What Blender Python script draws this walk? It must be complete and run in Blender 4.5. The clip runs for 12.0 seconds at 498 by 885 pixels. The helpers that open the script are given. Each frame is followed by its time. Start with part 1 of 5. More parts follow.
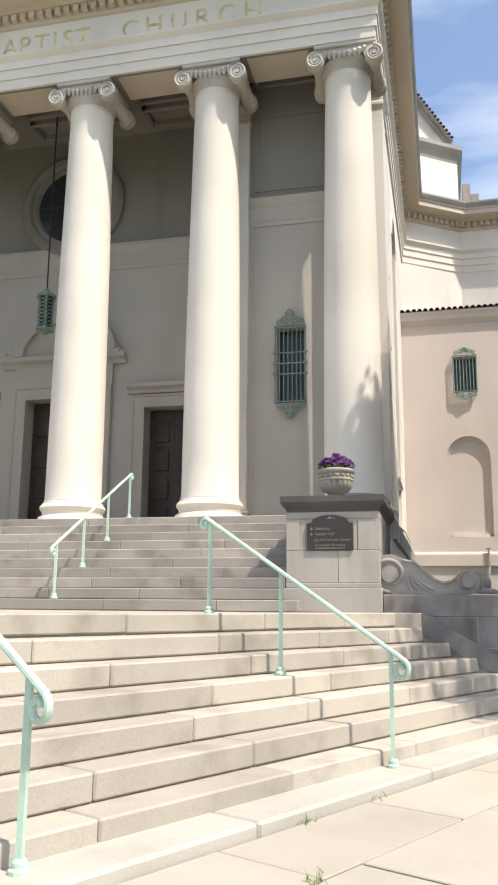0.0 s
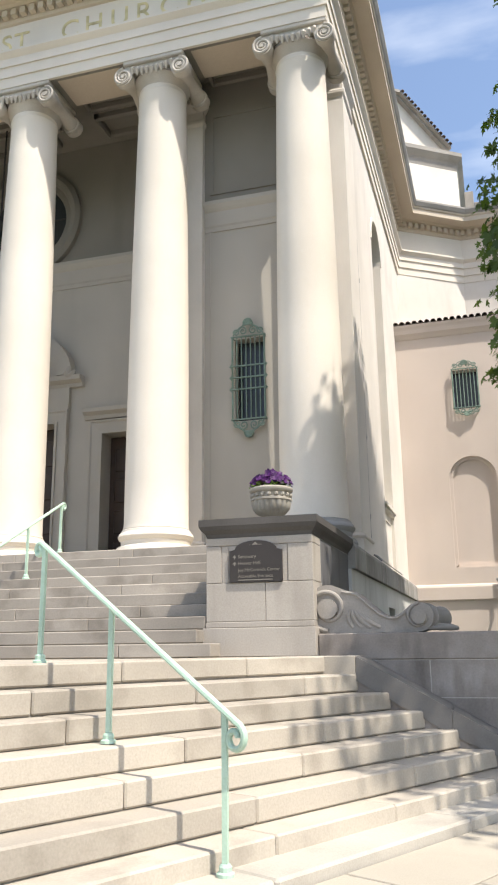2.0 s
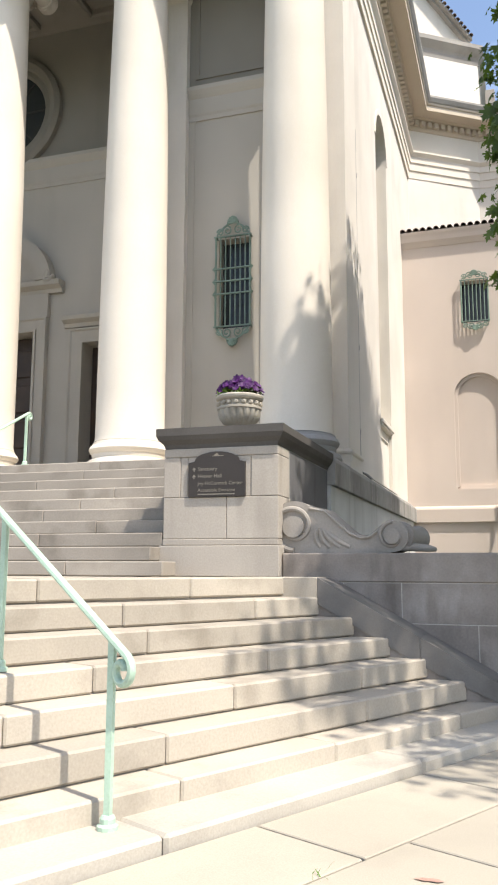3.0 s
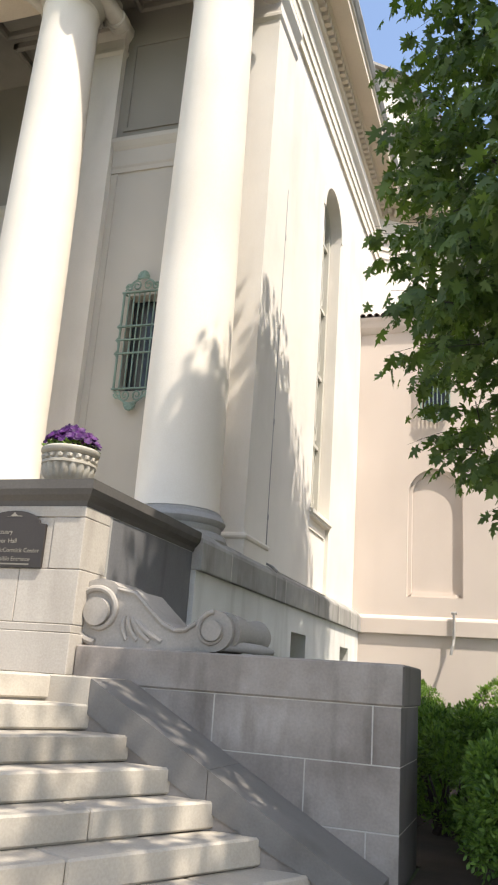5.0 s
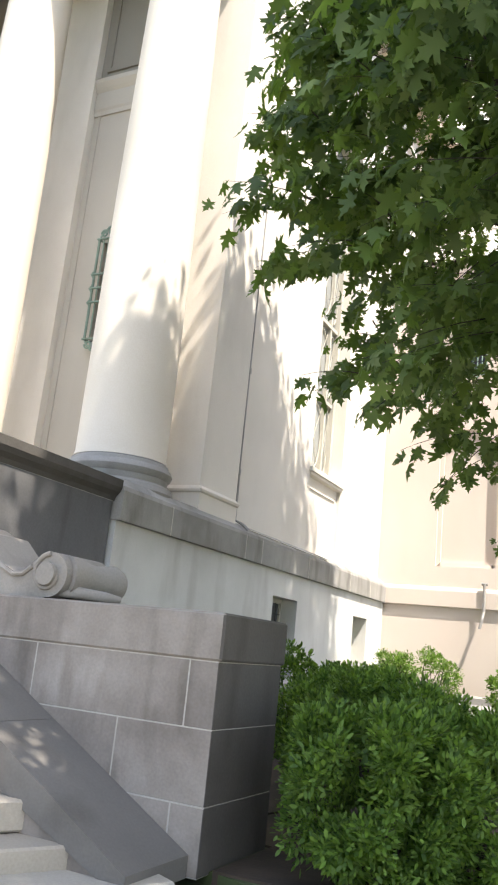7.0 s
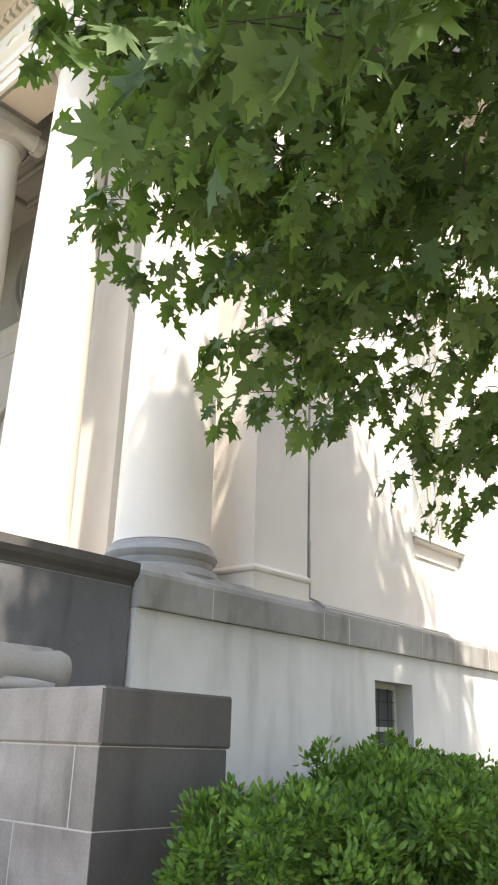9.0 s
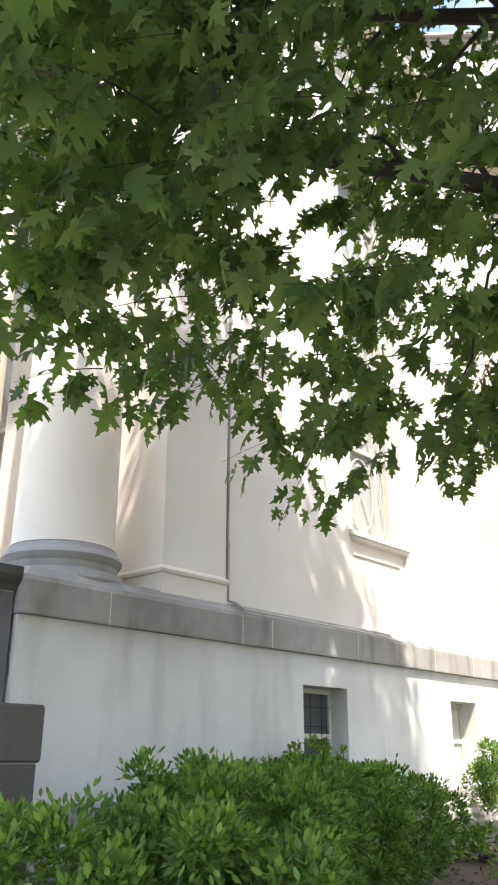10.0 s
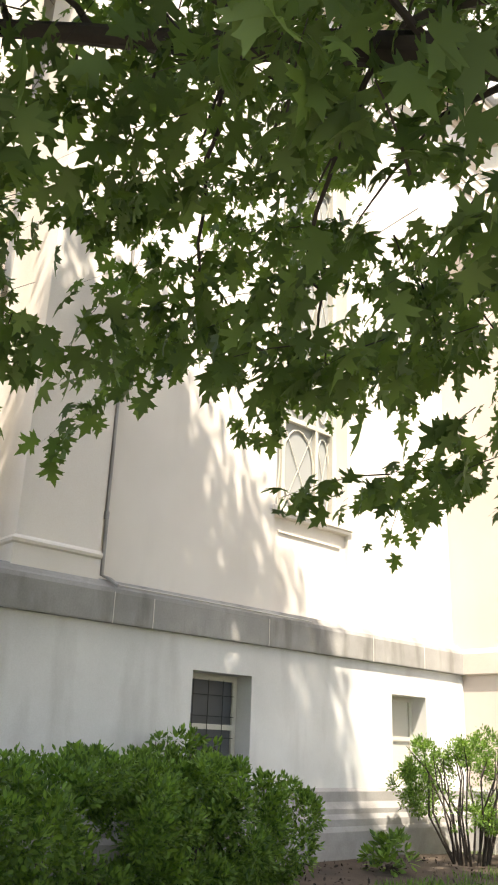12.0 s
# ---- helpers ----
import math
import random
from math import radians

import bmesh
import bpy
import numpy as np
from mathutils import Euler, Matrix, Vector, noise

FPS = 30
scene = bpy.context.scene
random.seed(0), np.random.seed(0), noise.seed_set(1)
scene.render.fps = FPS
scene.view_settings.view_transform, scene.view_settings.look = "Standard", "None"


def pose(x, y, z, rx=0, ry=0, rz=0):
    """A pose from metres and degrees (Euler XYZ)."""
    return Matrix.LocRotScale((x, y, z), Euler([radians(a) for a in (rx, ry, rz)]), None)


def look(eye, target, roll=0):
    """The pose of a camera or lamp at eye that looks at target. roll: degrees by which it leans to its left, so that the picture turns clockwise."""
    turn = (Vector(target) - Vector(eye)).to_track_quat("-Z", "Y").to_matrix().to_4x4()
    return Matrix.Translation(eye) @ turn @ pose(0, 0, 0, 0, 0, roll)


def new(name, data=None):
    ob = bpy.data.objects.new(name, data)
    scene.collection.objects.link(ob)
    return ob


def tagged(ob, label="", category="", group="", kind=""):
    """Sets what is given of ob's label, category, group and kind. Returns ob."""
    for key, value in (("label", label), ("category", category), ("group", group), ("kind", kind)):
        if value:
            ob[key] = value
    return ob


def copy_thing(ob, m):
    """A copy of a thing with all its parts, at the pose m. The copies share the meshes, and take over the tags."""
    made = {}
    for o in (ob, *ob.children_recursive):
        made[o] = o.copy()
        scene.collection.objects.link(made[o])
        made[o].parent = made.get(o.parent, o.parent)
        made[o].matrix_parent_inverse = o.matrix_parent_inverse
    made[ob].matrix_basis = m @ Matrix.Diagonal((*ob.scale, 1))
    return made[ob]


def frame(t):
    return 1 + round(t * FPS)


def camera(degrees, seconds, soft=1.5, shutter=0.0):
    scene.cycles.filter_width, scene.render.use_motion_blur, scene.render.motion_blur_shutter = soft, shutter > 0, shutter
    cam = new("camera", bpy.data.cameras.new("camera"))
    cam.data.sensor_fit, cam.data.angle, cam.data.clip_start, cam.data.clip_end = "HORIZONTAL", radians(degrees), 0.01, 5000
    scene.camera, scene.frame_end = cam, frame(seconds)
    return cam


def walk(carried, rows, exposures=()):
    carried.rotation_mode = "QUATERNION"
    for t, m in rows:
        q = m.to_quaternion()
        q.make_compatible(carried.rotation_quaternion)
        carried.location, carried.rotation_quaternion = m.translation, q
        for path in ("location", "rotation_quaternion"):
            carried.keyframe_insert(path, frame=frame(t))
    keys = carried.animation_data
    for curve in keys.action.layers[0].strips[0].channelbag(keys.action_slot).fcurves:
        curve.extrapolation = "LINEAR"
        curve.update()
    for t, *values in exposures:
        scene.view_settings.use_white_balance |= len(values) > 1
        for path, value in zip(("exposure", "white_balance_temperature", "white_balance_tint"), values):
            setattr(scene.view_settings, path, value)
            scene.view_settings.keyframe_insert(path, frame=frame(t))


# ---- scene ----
cam = camera(33.8, 12.0, soft=2.1)
PATH = [
    (0, (-0.828, 0.369, 1.358), (-1.278, 2.278, 1.75), 0.5),
    (0.5, (-0.491, 0.827, 1.353), (-0.959, 2.722, 1.786), 2.1),
    (1, (-0.176, 1.383, 1.358), (-0.744, 3.234, 1.86), 1.7),
    (1.5, (0.112, 1.927, 1.366), (-0.533, 3.738, 1.92), 0.5),
    (2, (0.391, 2.496, 1.381), (-0.162, 4.355, 1.868), -0.7),
    (2.5, (0.583, 3.038, 1.393), (0.029, 4.93, 1.729), -0.8),
    (2.7, (0.643, 3.257, 1.369), (0.06, 5.149, 1.657), -0.3),
    (4.3, (1.371, 5.218, 1.389), (0.714, 7.03, 1.921), 1.5),
    (4.5, (1.554, 5.442, 1.373), (0.9, 7.252, 1.916), 2.1),
    (5, (1.915, 5.894, 1.363), (1.279, 7.708, 1.915), 4.1),
    (5.5, (2.315, 6.349, 1.383), (1.724, 8.194, 1.881), 4.2),
    (6, (2.715, 6.808, 1.372), (2.06, 8.633, 1.865), 4.1),
    (6.5, (3.117, 7.194, 1.381), (2.405, 8.998, 1.867), 5.9),
    (7, (3.483, 7.465, 1.346), (2.594, 9.19, 1.827), 5.9),
    (7.2, (3.585, 7.542, 1.317), (2.648, 9.24, 1.806), 5.2),
    (9, (4.622, 9.272, 1.265), (3.354, 10.655, 1.957), 1.9),
    (9.5, (4.889, 9.824, 1.266), (3.552, 11.116, 2.003), 0.2),
    (10, (5.084, 10.348, 1.28), (3.821, 11.725, 1.994), 0.3),
    (10.5, (5.257, 10.904, 1.311), (4.047, 12.331, 2.017), 0.8),
    (11, (5.53, 11.491, 1.31), (4.313, 12.919, 2.003), 2.6),
    (11.5, (5.757, 12.052, 1.305), (4.458, 13.408, 1.993), 2.6),
    (12, (5.956, 12.592, 1.307), (4.563, 13.847, 2.004), 2.3),
]
walk(cam, [(t, look(eye, target, roll)) for t, eye, target, roll in PATH],
     [(0.0, 0.88, 6600, 10), (2.7, 1.00, 6650, 10), (4.5, 1.16, 6750, 10), (5.5, 1.36, 6800, 10), (6.5, 1.62, 6800, 10), (7.2, 1.72, 6750, 10), (9.0, 1.94, 6750, 10), (9.5, 2.00, 6300, 10), (10.5, 1.88, 7000, 10), (12.0, 1.84, 7150, 10)])

# ---------------------------------------------------------------- light
SUN_AZ = Vector((0.888, -0.460, 0.0)).normalized()
SUN_EL = radians(60.5)
to_sun = Vector((SUN_AZ.x * math.cos(SUN_EL), SUN_AZ.y * math.cos(SUN_EL), math.sin(SUN_EL)))
world = bpy.data.worlds.new("world")
scene.world = world
world.use_nodes = True
wn = world.node_tree.nodes
sky = wn.new("ShaderNodeTexSky")
sky.sky_type = "NISHITA"
sky.sun_disc = False
sky.sun_elevation = SUN_EL
sky.sun_rotation = math.atan2(SUN_AZ.x, SUN_AZ.y)
sky.air_density, sky.dust_density = 1.0, 1.6
wtc = wn.new("ShaderNodeTexCoord")
wmap = wn.new("ShaderNodeMapping")
wmap.inputs["Scale"].default_value = (1.2, 2.2, 5.0)
cloud = wn.new("ShaderNodeTexNoise")
cloud.inputs["Scale"].default_value, cloud.inputs["Detail"].default_value = 1.6, 8
cramp = wn.new("ShaderNodeValToRGB")
cramp.color_ramp.elements[0].position, cramp.color_ramp.elements[1].position = 0.50, 0.78
cramp.color_ramp.elements[1].color = (0.75, 0.75, 0.75, 1)
cmix = wn.new("ShaderNodeMixRGB")
cmix.inputs[2].default_value = (6.0, 6.2, 6.5, 1)
wl = world.node_tree.links
wl.new(wtc.outputs["Generated"], wmap.inputs[0])
wl.new(wmap.outputs[0], cloud.inputs["Vector"])
wl.new(cloud.outputs[0], cramp.inputs[0])
wl.new(cramp.outputs[0], cmix.inputs[0])
wl.new(sky.outputs[0], cmix.inputs[1])
wl.new(cmix.outputs[0], wn["Background"].inputs[0])
wn["Background"].inputs[1].default_value = 0.135
sun_data = bpy.data.lights.new("sun", "SUN")
sun_data.energy, sun_data.angle, sun_data.color = 3.6, radians(0.55), (1.0, 0.93, 0.84)
sun = new("sun", sun_data)
sun.matrix_world = look((30 * to_sun.x, 30 * to_sun.y, 30 * to_sun.z + 5), (0, 0, 5))


# ---------------------------------------------------------------- materials
def material(name, base, rough=0.8, vary=0.12, scale=3.0, grain=60.0, bump=0.15, tint=None, metal=0.0, stain=0.0, by_object=0.0, by_island=0.0, streak=0.0):
    """A stone-like surface: two scales of noise in the colour, fine relief, optional stains and streaks."""
    m = bpy.data.materials.new(name)
    m.use_nodes = True
    nt = m.node_tree
    n, l = nt.nodes, nt.links
    bsdf = n["Principled BSDF"]
    bsdf.inputs["Roughness"].default_value = rough
    bsdf.inputs["Metallic"].default_value = metal
    geo = n.new("ShaderNodeNewGeometry")
    big = n.new("ShaderNodeTexNoise")
    big.inputs["Scale"].default_value, big.inputs["Detail"].default_value = scale * 0.35, 6
    fine = n.new("ShaderNodeTexNoise")
    fine.inputs["Scale"].default_value, fine.inputs["Detail"].default_value = grain, 4
    l.new(geo.outputs["Position"], big.inputs["Vector"])
    l.new(geo.outputs["Position"], fine.inputs["Vector"])
    dark = tuple(c * (1 - vary * 1.6) for c in base)
    light = tuple(min(1.0, c * (1 + vary * 0.7)) for c in (tint or base))
    ramp = n.new("ShaderNodeValToRGB")
    ramp.color_ramp.elements[0].position, ramp.color_ramp.elements[1].position = 0.3, 0.72
    ramp.color_ramp.elements[0].color, ramp.color_ramp.elements[1].color = (*dark, 1), (*light, 1)
    l.new(big.outputs[0], ramp.inputs[0])
    mix = n.new("ShaderNodeMixRGB")
    mix.blend_type, mix.inputs[0].default_value = "OVERLAY", 0.18
    l.new(ramp.outputs[0], mix.inputs[1])
    l.new(fine.outputs[0], mix.inputs[2])
    out = mix.outputs[0]
    if stain > 0:
        st = n.new("ShaderNodeTexNoise")
        st.inputs["Scale"].default_value, st.inputs["Detail"].default_value = scale * 0.9, 8
        mp = n.new("ShaderNodeMapping")
        mp.inputs["Scale"].default_value = (1.0, 1.0, 0.22 if streak else 1.0)
        mp.inputs["Location"].default_value = (3.1, 7.7, 1.3)
        l.new(geo.outputs["Position"], mp.inputs[0])
        l.new(mp.outputs[0], st.inputs["Vector"])
        r2 = n.new("ShaderNodeValToRGB")
        r2.color_ramp.elements[0].position, r2.color_ramp.elements[1].position = 0.52, 0.72
        r2.color_ramp.elements[0].color = (0, 0, 0, 1)
        r2.color_ramp.elements[1].color = (stain, stain, stain, 1)
        l.new(st.outputs[0], r2.inputs[0])
        mx = n.new("ShaderNodeMixRGB")
        mx.blend_type = "MULTIPLY"
        mx.inputs[2].default_value = (0.42, 0.40, 0.37, 1)
        l.new(r2.outputs[0], mx.inputs[0])
        l.new(out, mx.inputs[1])
        out = mx.outputs[0]
    if by_object or by_island:
        if by_object:
            src = n.new("ShaderNodeObjectInfo").outputs["Random"]
        else:
            src = geo.outputs["Random Per Island"]
        mr = n.new("ShaderNodeMapRange")
        k = by_object or by_island
        mr.inputs[3].default_value, mr.inputs[4].default_value = 1 - k, 1 + k * 0.6
        l.new(src, mr.inputs[0])
        hs = n.new("ShaderNodeHueSaturation")
        l.new(mr.outputs[0], hs.inputs["Value"])
        l.new(out, hs.inputs["Color"])
        out = hs.outputs[0]
    l.new(out, bsdf.inputs["Base Color"])
    if bump:
        b = n.new("ShaderNodeBump")
        b.inputs["Strength"].default_value, b.inputs["Distance"].default_value = bump, 0.012
        add = n.new("ShaderNodeMath")
        add.operation = "MULTIPLY_ADD"
        add.inputs[1].default_value = 0.35
        l.new(fine.outputs[0], add.inputs[0])
        l.new(big.outputs[0], add.inputs[2])
        l.new(add.outputs[0], b.inputs["Height"])
        l.new(b.outputs[0], bsdf.inputs["Normal"])
    return m


def leaf_material(name, dark, light, through_amount=0.35, clump=1.1):
    m = bpy.data.materials.new(name)
    m.use_nodes = True
    n, l = m.node_tree.nodes, m.node_tree.links
    bsdf = n["Principled BSDF"]
    bsdf.inputs["Roughness"].default_value = 0.55
    bsdf.inputs["Specular IOR Level"].default_value = 0.3
    geo = n.new("ShaderNodeNewGeometry")
    noise_big = n.new("ShaderNodeTexNoise")
    noise_big.inputs["Scale"].default_value = clump
    l.new(geo.outputs["Position"], noise_big.inputs["Vector"])
    add = n.new("ShaderNodeMath")
    add.operation = "MULTIPLY_ADD"
    add.inputs[1].default_value = 0.55
    l.new(geo.outputs["Random Per Island"], add.inputs[0])
    sc = n.new("ShaderNodeMath")
    sc.operation = "MULTIPLY"
    sc.inputs[1].default_value = 0.5
    l.new(noise_big.outputs[0], sc.inputs[0])
    l.new(sc.outputs[0], add.inputs[2])
    ramp = n.new("ShaderNodeValToRGB")
    ramp.color_ramp.elements[0].position, ramp.color_ramp.elements[1].position = 0.15, 0.85
    ramp.color_ramp.elements[0].color, ramp.color_ramp.elements[1].color = (*dark, 1), (*light, 1)
    l.new(add.outputs[0], ramp.inputs[0])
    l.new(ramp.outputs[0], bsdf.inputs["Base Color"])
    tr = n.new("ShaderNodeBsdfTranslucent")
    br = n.new("ShaderNodeMixRGB")
    br.blend_type, br.inputs[0].default_value = "MULTIPLY", 1.0
    br.inputs[2].default_value = (1.5, 1.7, 0.6, 1)
    l.new(ramp.outputs[0], br.inputs[1])
    l.new(br.outputs[0], tr.inputs[0])
    mix = n.new("ShaderNodeMixShader")
    mix.inputs[0].default_value = through_amount
    l.new(bsdf.outputs[0], mix.inputs[1])
    l.new(tr.outputs[0], mix.inputs[2])
    l.new(mix.outputs[0], n["Material Output"].inputs[0])
    return m


STONE = material("limestone", (0.72, 0.66, 0.57), 0.85, 0.07, 1.4, 70, 0.12, stain=0.10, streak=1)
DARK_PORTICO = material("dark_portico_stone", (0.25, 0.232, 0.20), 0.9, 0.10, 1.2, 80, 0.12, stain=0.3, streak=1)
GRILLE = material("grille_iron", (0.20, 0.285, 0.235), 0.6, 0.2, 8.0, 60, 0.1, stain=0.3)
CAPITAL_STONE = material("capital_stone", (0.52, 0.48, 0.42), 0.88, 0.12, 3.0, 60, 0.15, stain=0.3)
STUCCO = material("stucco", (0.70, 0.655, 0.59), 0.9, 0.07, 2.0, 90, 0.12, stain=0.16, streak=1)
BASE_STUCCO = material("basement_render", (0.63, 0.625, 0.60), 0.9, 0.08, 3.0, 90, 0.12, stain=0.32, streak=1)
STUCCO_PINK = material("stucco_warm", (0.63, 0.545, 0.482), 0.9, 0.06, 1.0, 90, 0.10, stain=0.10, streak=1)
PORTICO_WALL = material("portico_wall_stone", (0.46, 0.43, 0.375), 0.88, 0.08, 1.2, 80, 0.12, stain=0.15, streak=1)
SOFFIT = material("soffit_stone", (0.56, 0.48, 0.38), 0.9, 0.06, 1.4, 60, 0.1)
STEP = material("step_limestone", (0.41, 0.368, 0.305), 0.85, 0.13, 2.2, 60, 0.25, stain=0.48, by_object=0.14)
STEP_UP = material("step_limestone_weathered", (0.35, 0.315, 0.27), 0.88, 0.15, 2.4, 60, 0.25, stain=0.55, by_object=0.18)
WALL_STONE = material("retaining_wall_stone", (0.29, 0.25, 0.215), 0.85, 0.22, 5.0, 50, 0.3, tint=(0.33, 0.295, 0.265), stain=0.7, by_object=0.16, streak=1)
PED_SHADE = material("shaded_pedestal_side_stone", (0.125, 0.125, 0.13), 0.8, 0.14, 4.0, 50, 0.25, stain=0.6, by_object=0.1, streak=1)
END_SHADE = material("stained_shaded_end_stone", (0.095, 0.086, 0.078), 0.9, 0.22, 3.0, 50, 0.3, stain=0.6, streak=1)
COPING_GREY = material("sloping_coping_stone", (0.160, 0.150, 0.137), 0.65, 0.14, 3.0, 60, 0.25, stain=0.4)
MORTAR = material("pale_mortar", (0.44, 0.41, 0.365), 0.95, 0.12, 6.0, 90, 0.3)
BASE_STONE = material("column_base_stone", (0.33, 0.32, 0.305), 0.85, 0.12, 3.0, 60, 0.2, stain=0.4)
PED_STONE = material("pedestal_stone", (0.385, 0.35, 0.305), 0.85, 0.10, 2.0, 55, 0.22, stain=0.4, by_object=0.08, streak=1)
DARK_STONE = material("weathered_cap_stone", (0.09, 0.083, 0.076), 0.85, 0.2, 2.5, 50, 0.3, stain=0.5)
LEDGE = material("ledge_stone", (0.32, 0.31, 0.29), 0.85, 0.20, 4.0, 55, 0.2, stain=0.6, streak=1)
CARVED = material("carved_stone", (0.31, 0.285, 0.255), 0.85, 0.12, 3.0, 60, 0.2, stain=0.4)
CORNICE_DARK = material("cornice_weathered", (0.34, 0.32, 0.29), 0.9, 0.16, 1.6, 50, 0.2, stain=0.5)
CONCRETE = material("pavement_concrete", (0.385, 0.35, 0.285), 0.9, 0.07, 1.5, 120, 0.2, stain=0.15, by_object=0.06)
KERB = material("kerb_stone", (0.42, 0.39, 0.335), 0.9, 0.10, 2.2, 80, 0.25, stain=0.25)
COPPER = material("verdigris_paint", (0.44, 0.60, 0.48), 0.5, 0.14, 6.0, 60, 0.08, stain=0.2)
COPPER_OLD = material("verdigris_iron", (0.22, 0.33, 0.26), 0.6, 0.25, 8.0, 60, 0.15, stain=0.4)
BRONZE = material("sign_black", (0.032, 0.026, 0.023), 0.6, 0.2, 4.0, 80, 0.05)
SIGN_TEXT = material("sign_lettering", (0.21, 0.19, 0.155), 0.5, 0.05, 4.0, 80, 0.0)
GOLD = material("gilded_letters", (0.70, 0.60, 0.32), 0.5, 0.3, 9.0, 80, 0.0)
WOOD = material("door_wood", (0.055, 0.035, 0.025), 0.45, 0.3, 6.0, 70, 0.2)
TILE = material("roof_tile", (0.13, 0.10, 0.085), 0.8, 0.25, 4.0, 60, 0.2, by_object=0.25)
URN = material("urn_stone", (0.38, 0.35, 0.295), 0.85, 0.12, 6.0, 80, 0.2, stain=0.4)
SOIL = material("soil", (0.07, 0.05, 0.035), 0.95, 0.35, 5.0, 40, 0.8)
GRASS_BASE = material("lawn_ground", (0.075, 0.10, 0.035), 0.95, 0.35, 4.0, 60, 0.8)
RED_PAINT = material("faded_red_paint", (0.50, 0.31, 0.25), 0.9, 0.25, 30.0, 90, 0.1)
ASPHALT = material("asphalt", (0.05, 0.05, 0.052), 0.95, 0.2, 2.0, 90, 0.4)
BARK = material("bark", (0.045, 0.035, 0.028), 0.9, 0.3, 6.0, 30, 0.8)
FRAME_PAINT = material("window_frame_paint", (0.50, 0.48, 0.42), 0.6, 0.08, 4.0, 60, 0.05)
DARK_IN = material("dark_interior", (0.03, 0.03, 0.032), 0.8, 0.2, 3.0, 40, 0.0)
SCREEN = material("window_screen", (0.06, 0.065, 0.07), 0.5, 0.15, 6.0, 200, 0.0)
PIPE = material("grey_pipe", (0.30, 0.29, 0.28), 0.5, 0.2, 6.0, 60, 0.1, stain=0.3)
LEAF = leaf_material("maple_leaf", (0.050, 0.085, 0.030), (0.125, 0.182, 0.058), 0.38)
HEDGE_LEAF = leaf_material("hedge_leaf", (0.028, 0.066, 0.017), (0.18, 0.29, 0.055), 0.32, 7.0)
GRASS_LEAF = leaf_material("grass_blade", (0.05, 0.11, 0.02), (0.14, 0.26, 0.05), 0.3)
PETAL = leaf_material("pansy_petal", (0.022, 0.004, 0.045), (0.095, 0.018, 0.14), 0.2)

# pale base colour stands in for what the tall window reflects
PALE_GLASS = bpy.data.materials.new("pale_reflecting_glass")
PALE_GLASS.use_nodes = True
pg = PALE_GLASS.node_tree.nodes["Principled BSDF"]
pg.inputs["Base Color"].default_value = (0.30, 0.31, 0.30, 1)
pg.inputs["Roughness"].default_value = 0.22
glass_mat = bpy.data.materials.new("leaded_glass")
glass_mat.use_nodes = True
gb = glass_mat.node_tree.nodes["Principled BSDF"]
gb.inputs["Base Color"].default_value = (0.035, 0.04, 0.042, 1)
gb.inputs["Roughness"].default_value = 0.12
gb.inputs["Specular IOR Level"].default_value = 0.45


# ---------------------------------------------------------------- building helpers
def box(bm, x0, x1, y0, y1, z0, z1, bevel=0.0):
    vs = [bm.verts.new((x, y, z)) for x in (x0, x1) for y in (y0, y1) for z in (z0, z1)]
    fs = [bm.faces.new([vs[i] for i in q]) for q in ((0, 1, 3, 2), (4, 6, 7, 5), (0, 4, 5, 1), (2, 3, 7, 6), (0, 2, 6, 4), (1, 5, 7, 3))]
    if bevel:
        es = set(e for f in fs for e in f.edges)
        bmesh.ops.bevel(bm, geom=list(es), offset=bevel, segments=1, affect="EDGES")
    return vs


def prism(bm, pts, axis, a, b):
    """A polygon of 2D points drawn out along an axis from a to b. pts are in the other two axes, in order."""
    def at(p, v):
        return {"x": (v, p[0], p[1]), "y": (p[0], v, p[1]), "z": (p[0], p[1], v)}[axis]
    lo = [bm.verts.new(at(p, a)) for p in pts]
    hi = [bm.verts.new(at(p, b)) for p in pts]
    n = len(pts)
    bm.faces.new(lo)
    bm.faces.new(hi[::-1])
    for i in range(n):
        bm.faces.new((lo[i], hi[i], hi[(i + 1) % n], lo[(i + 1) % n]))


def lathe(bm, profile, cx, cy, seg=32, cap=True):
    """profile: (radius, z) from the bottom up."""
    rings = []
    for r, z in profile:
        rings.append([bm.verts.new((cx + r * math.cos(2 * math.pi * i / seg), cy + r * math.sin(2 * math.pi * i / seg), z)) for i in range(seg)])
    for a, b in zip(rings, rings[1:]):
        for i in range(seg):
            bm.faces.new((a[i], a[(i + 1) % seg], b[(i + 1) % seg], b[i]))
    if cap:
        bm.faces.new(rings[0][::-1])
        bm.faces.new(rings[-1])


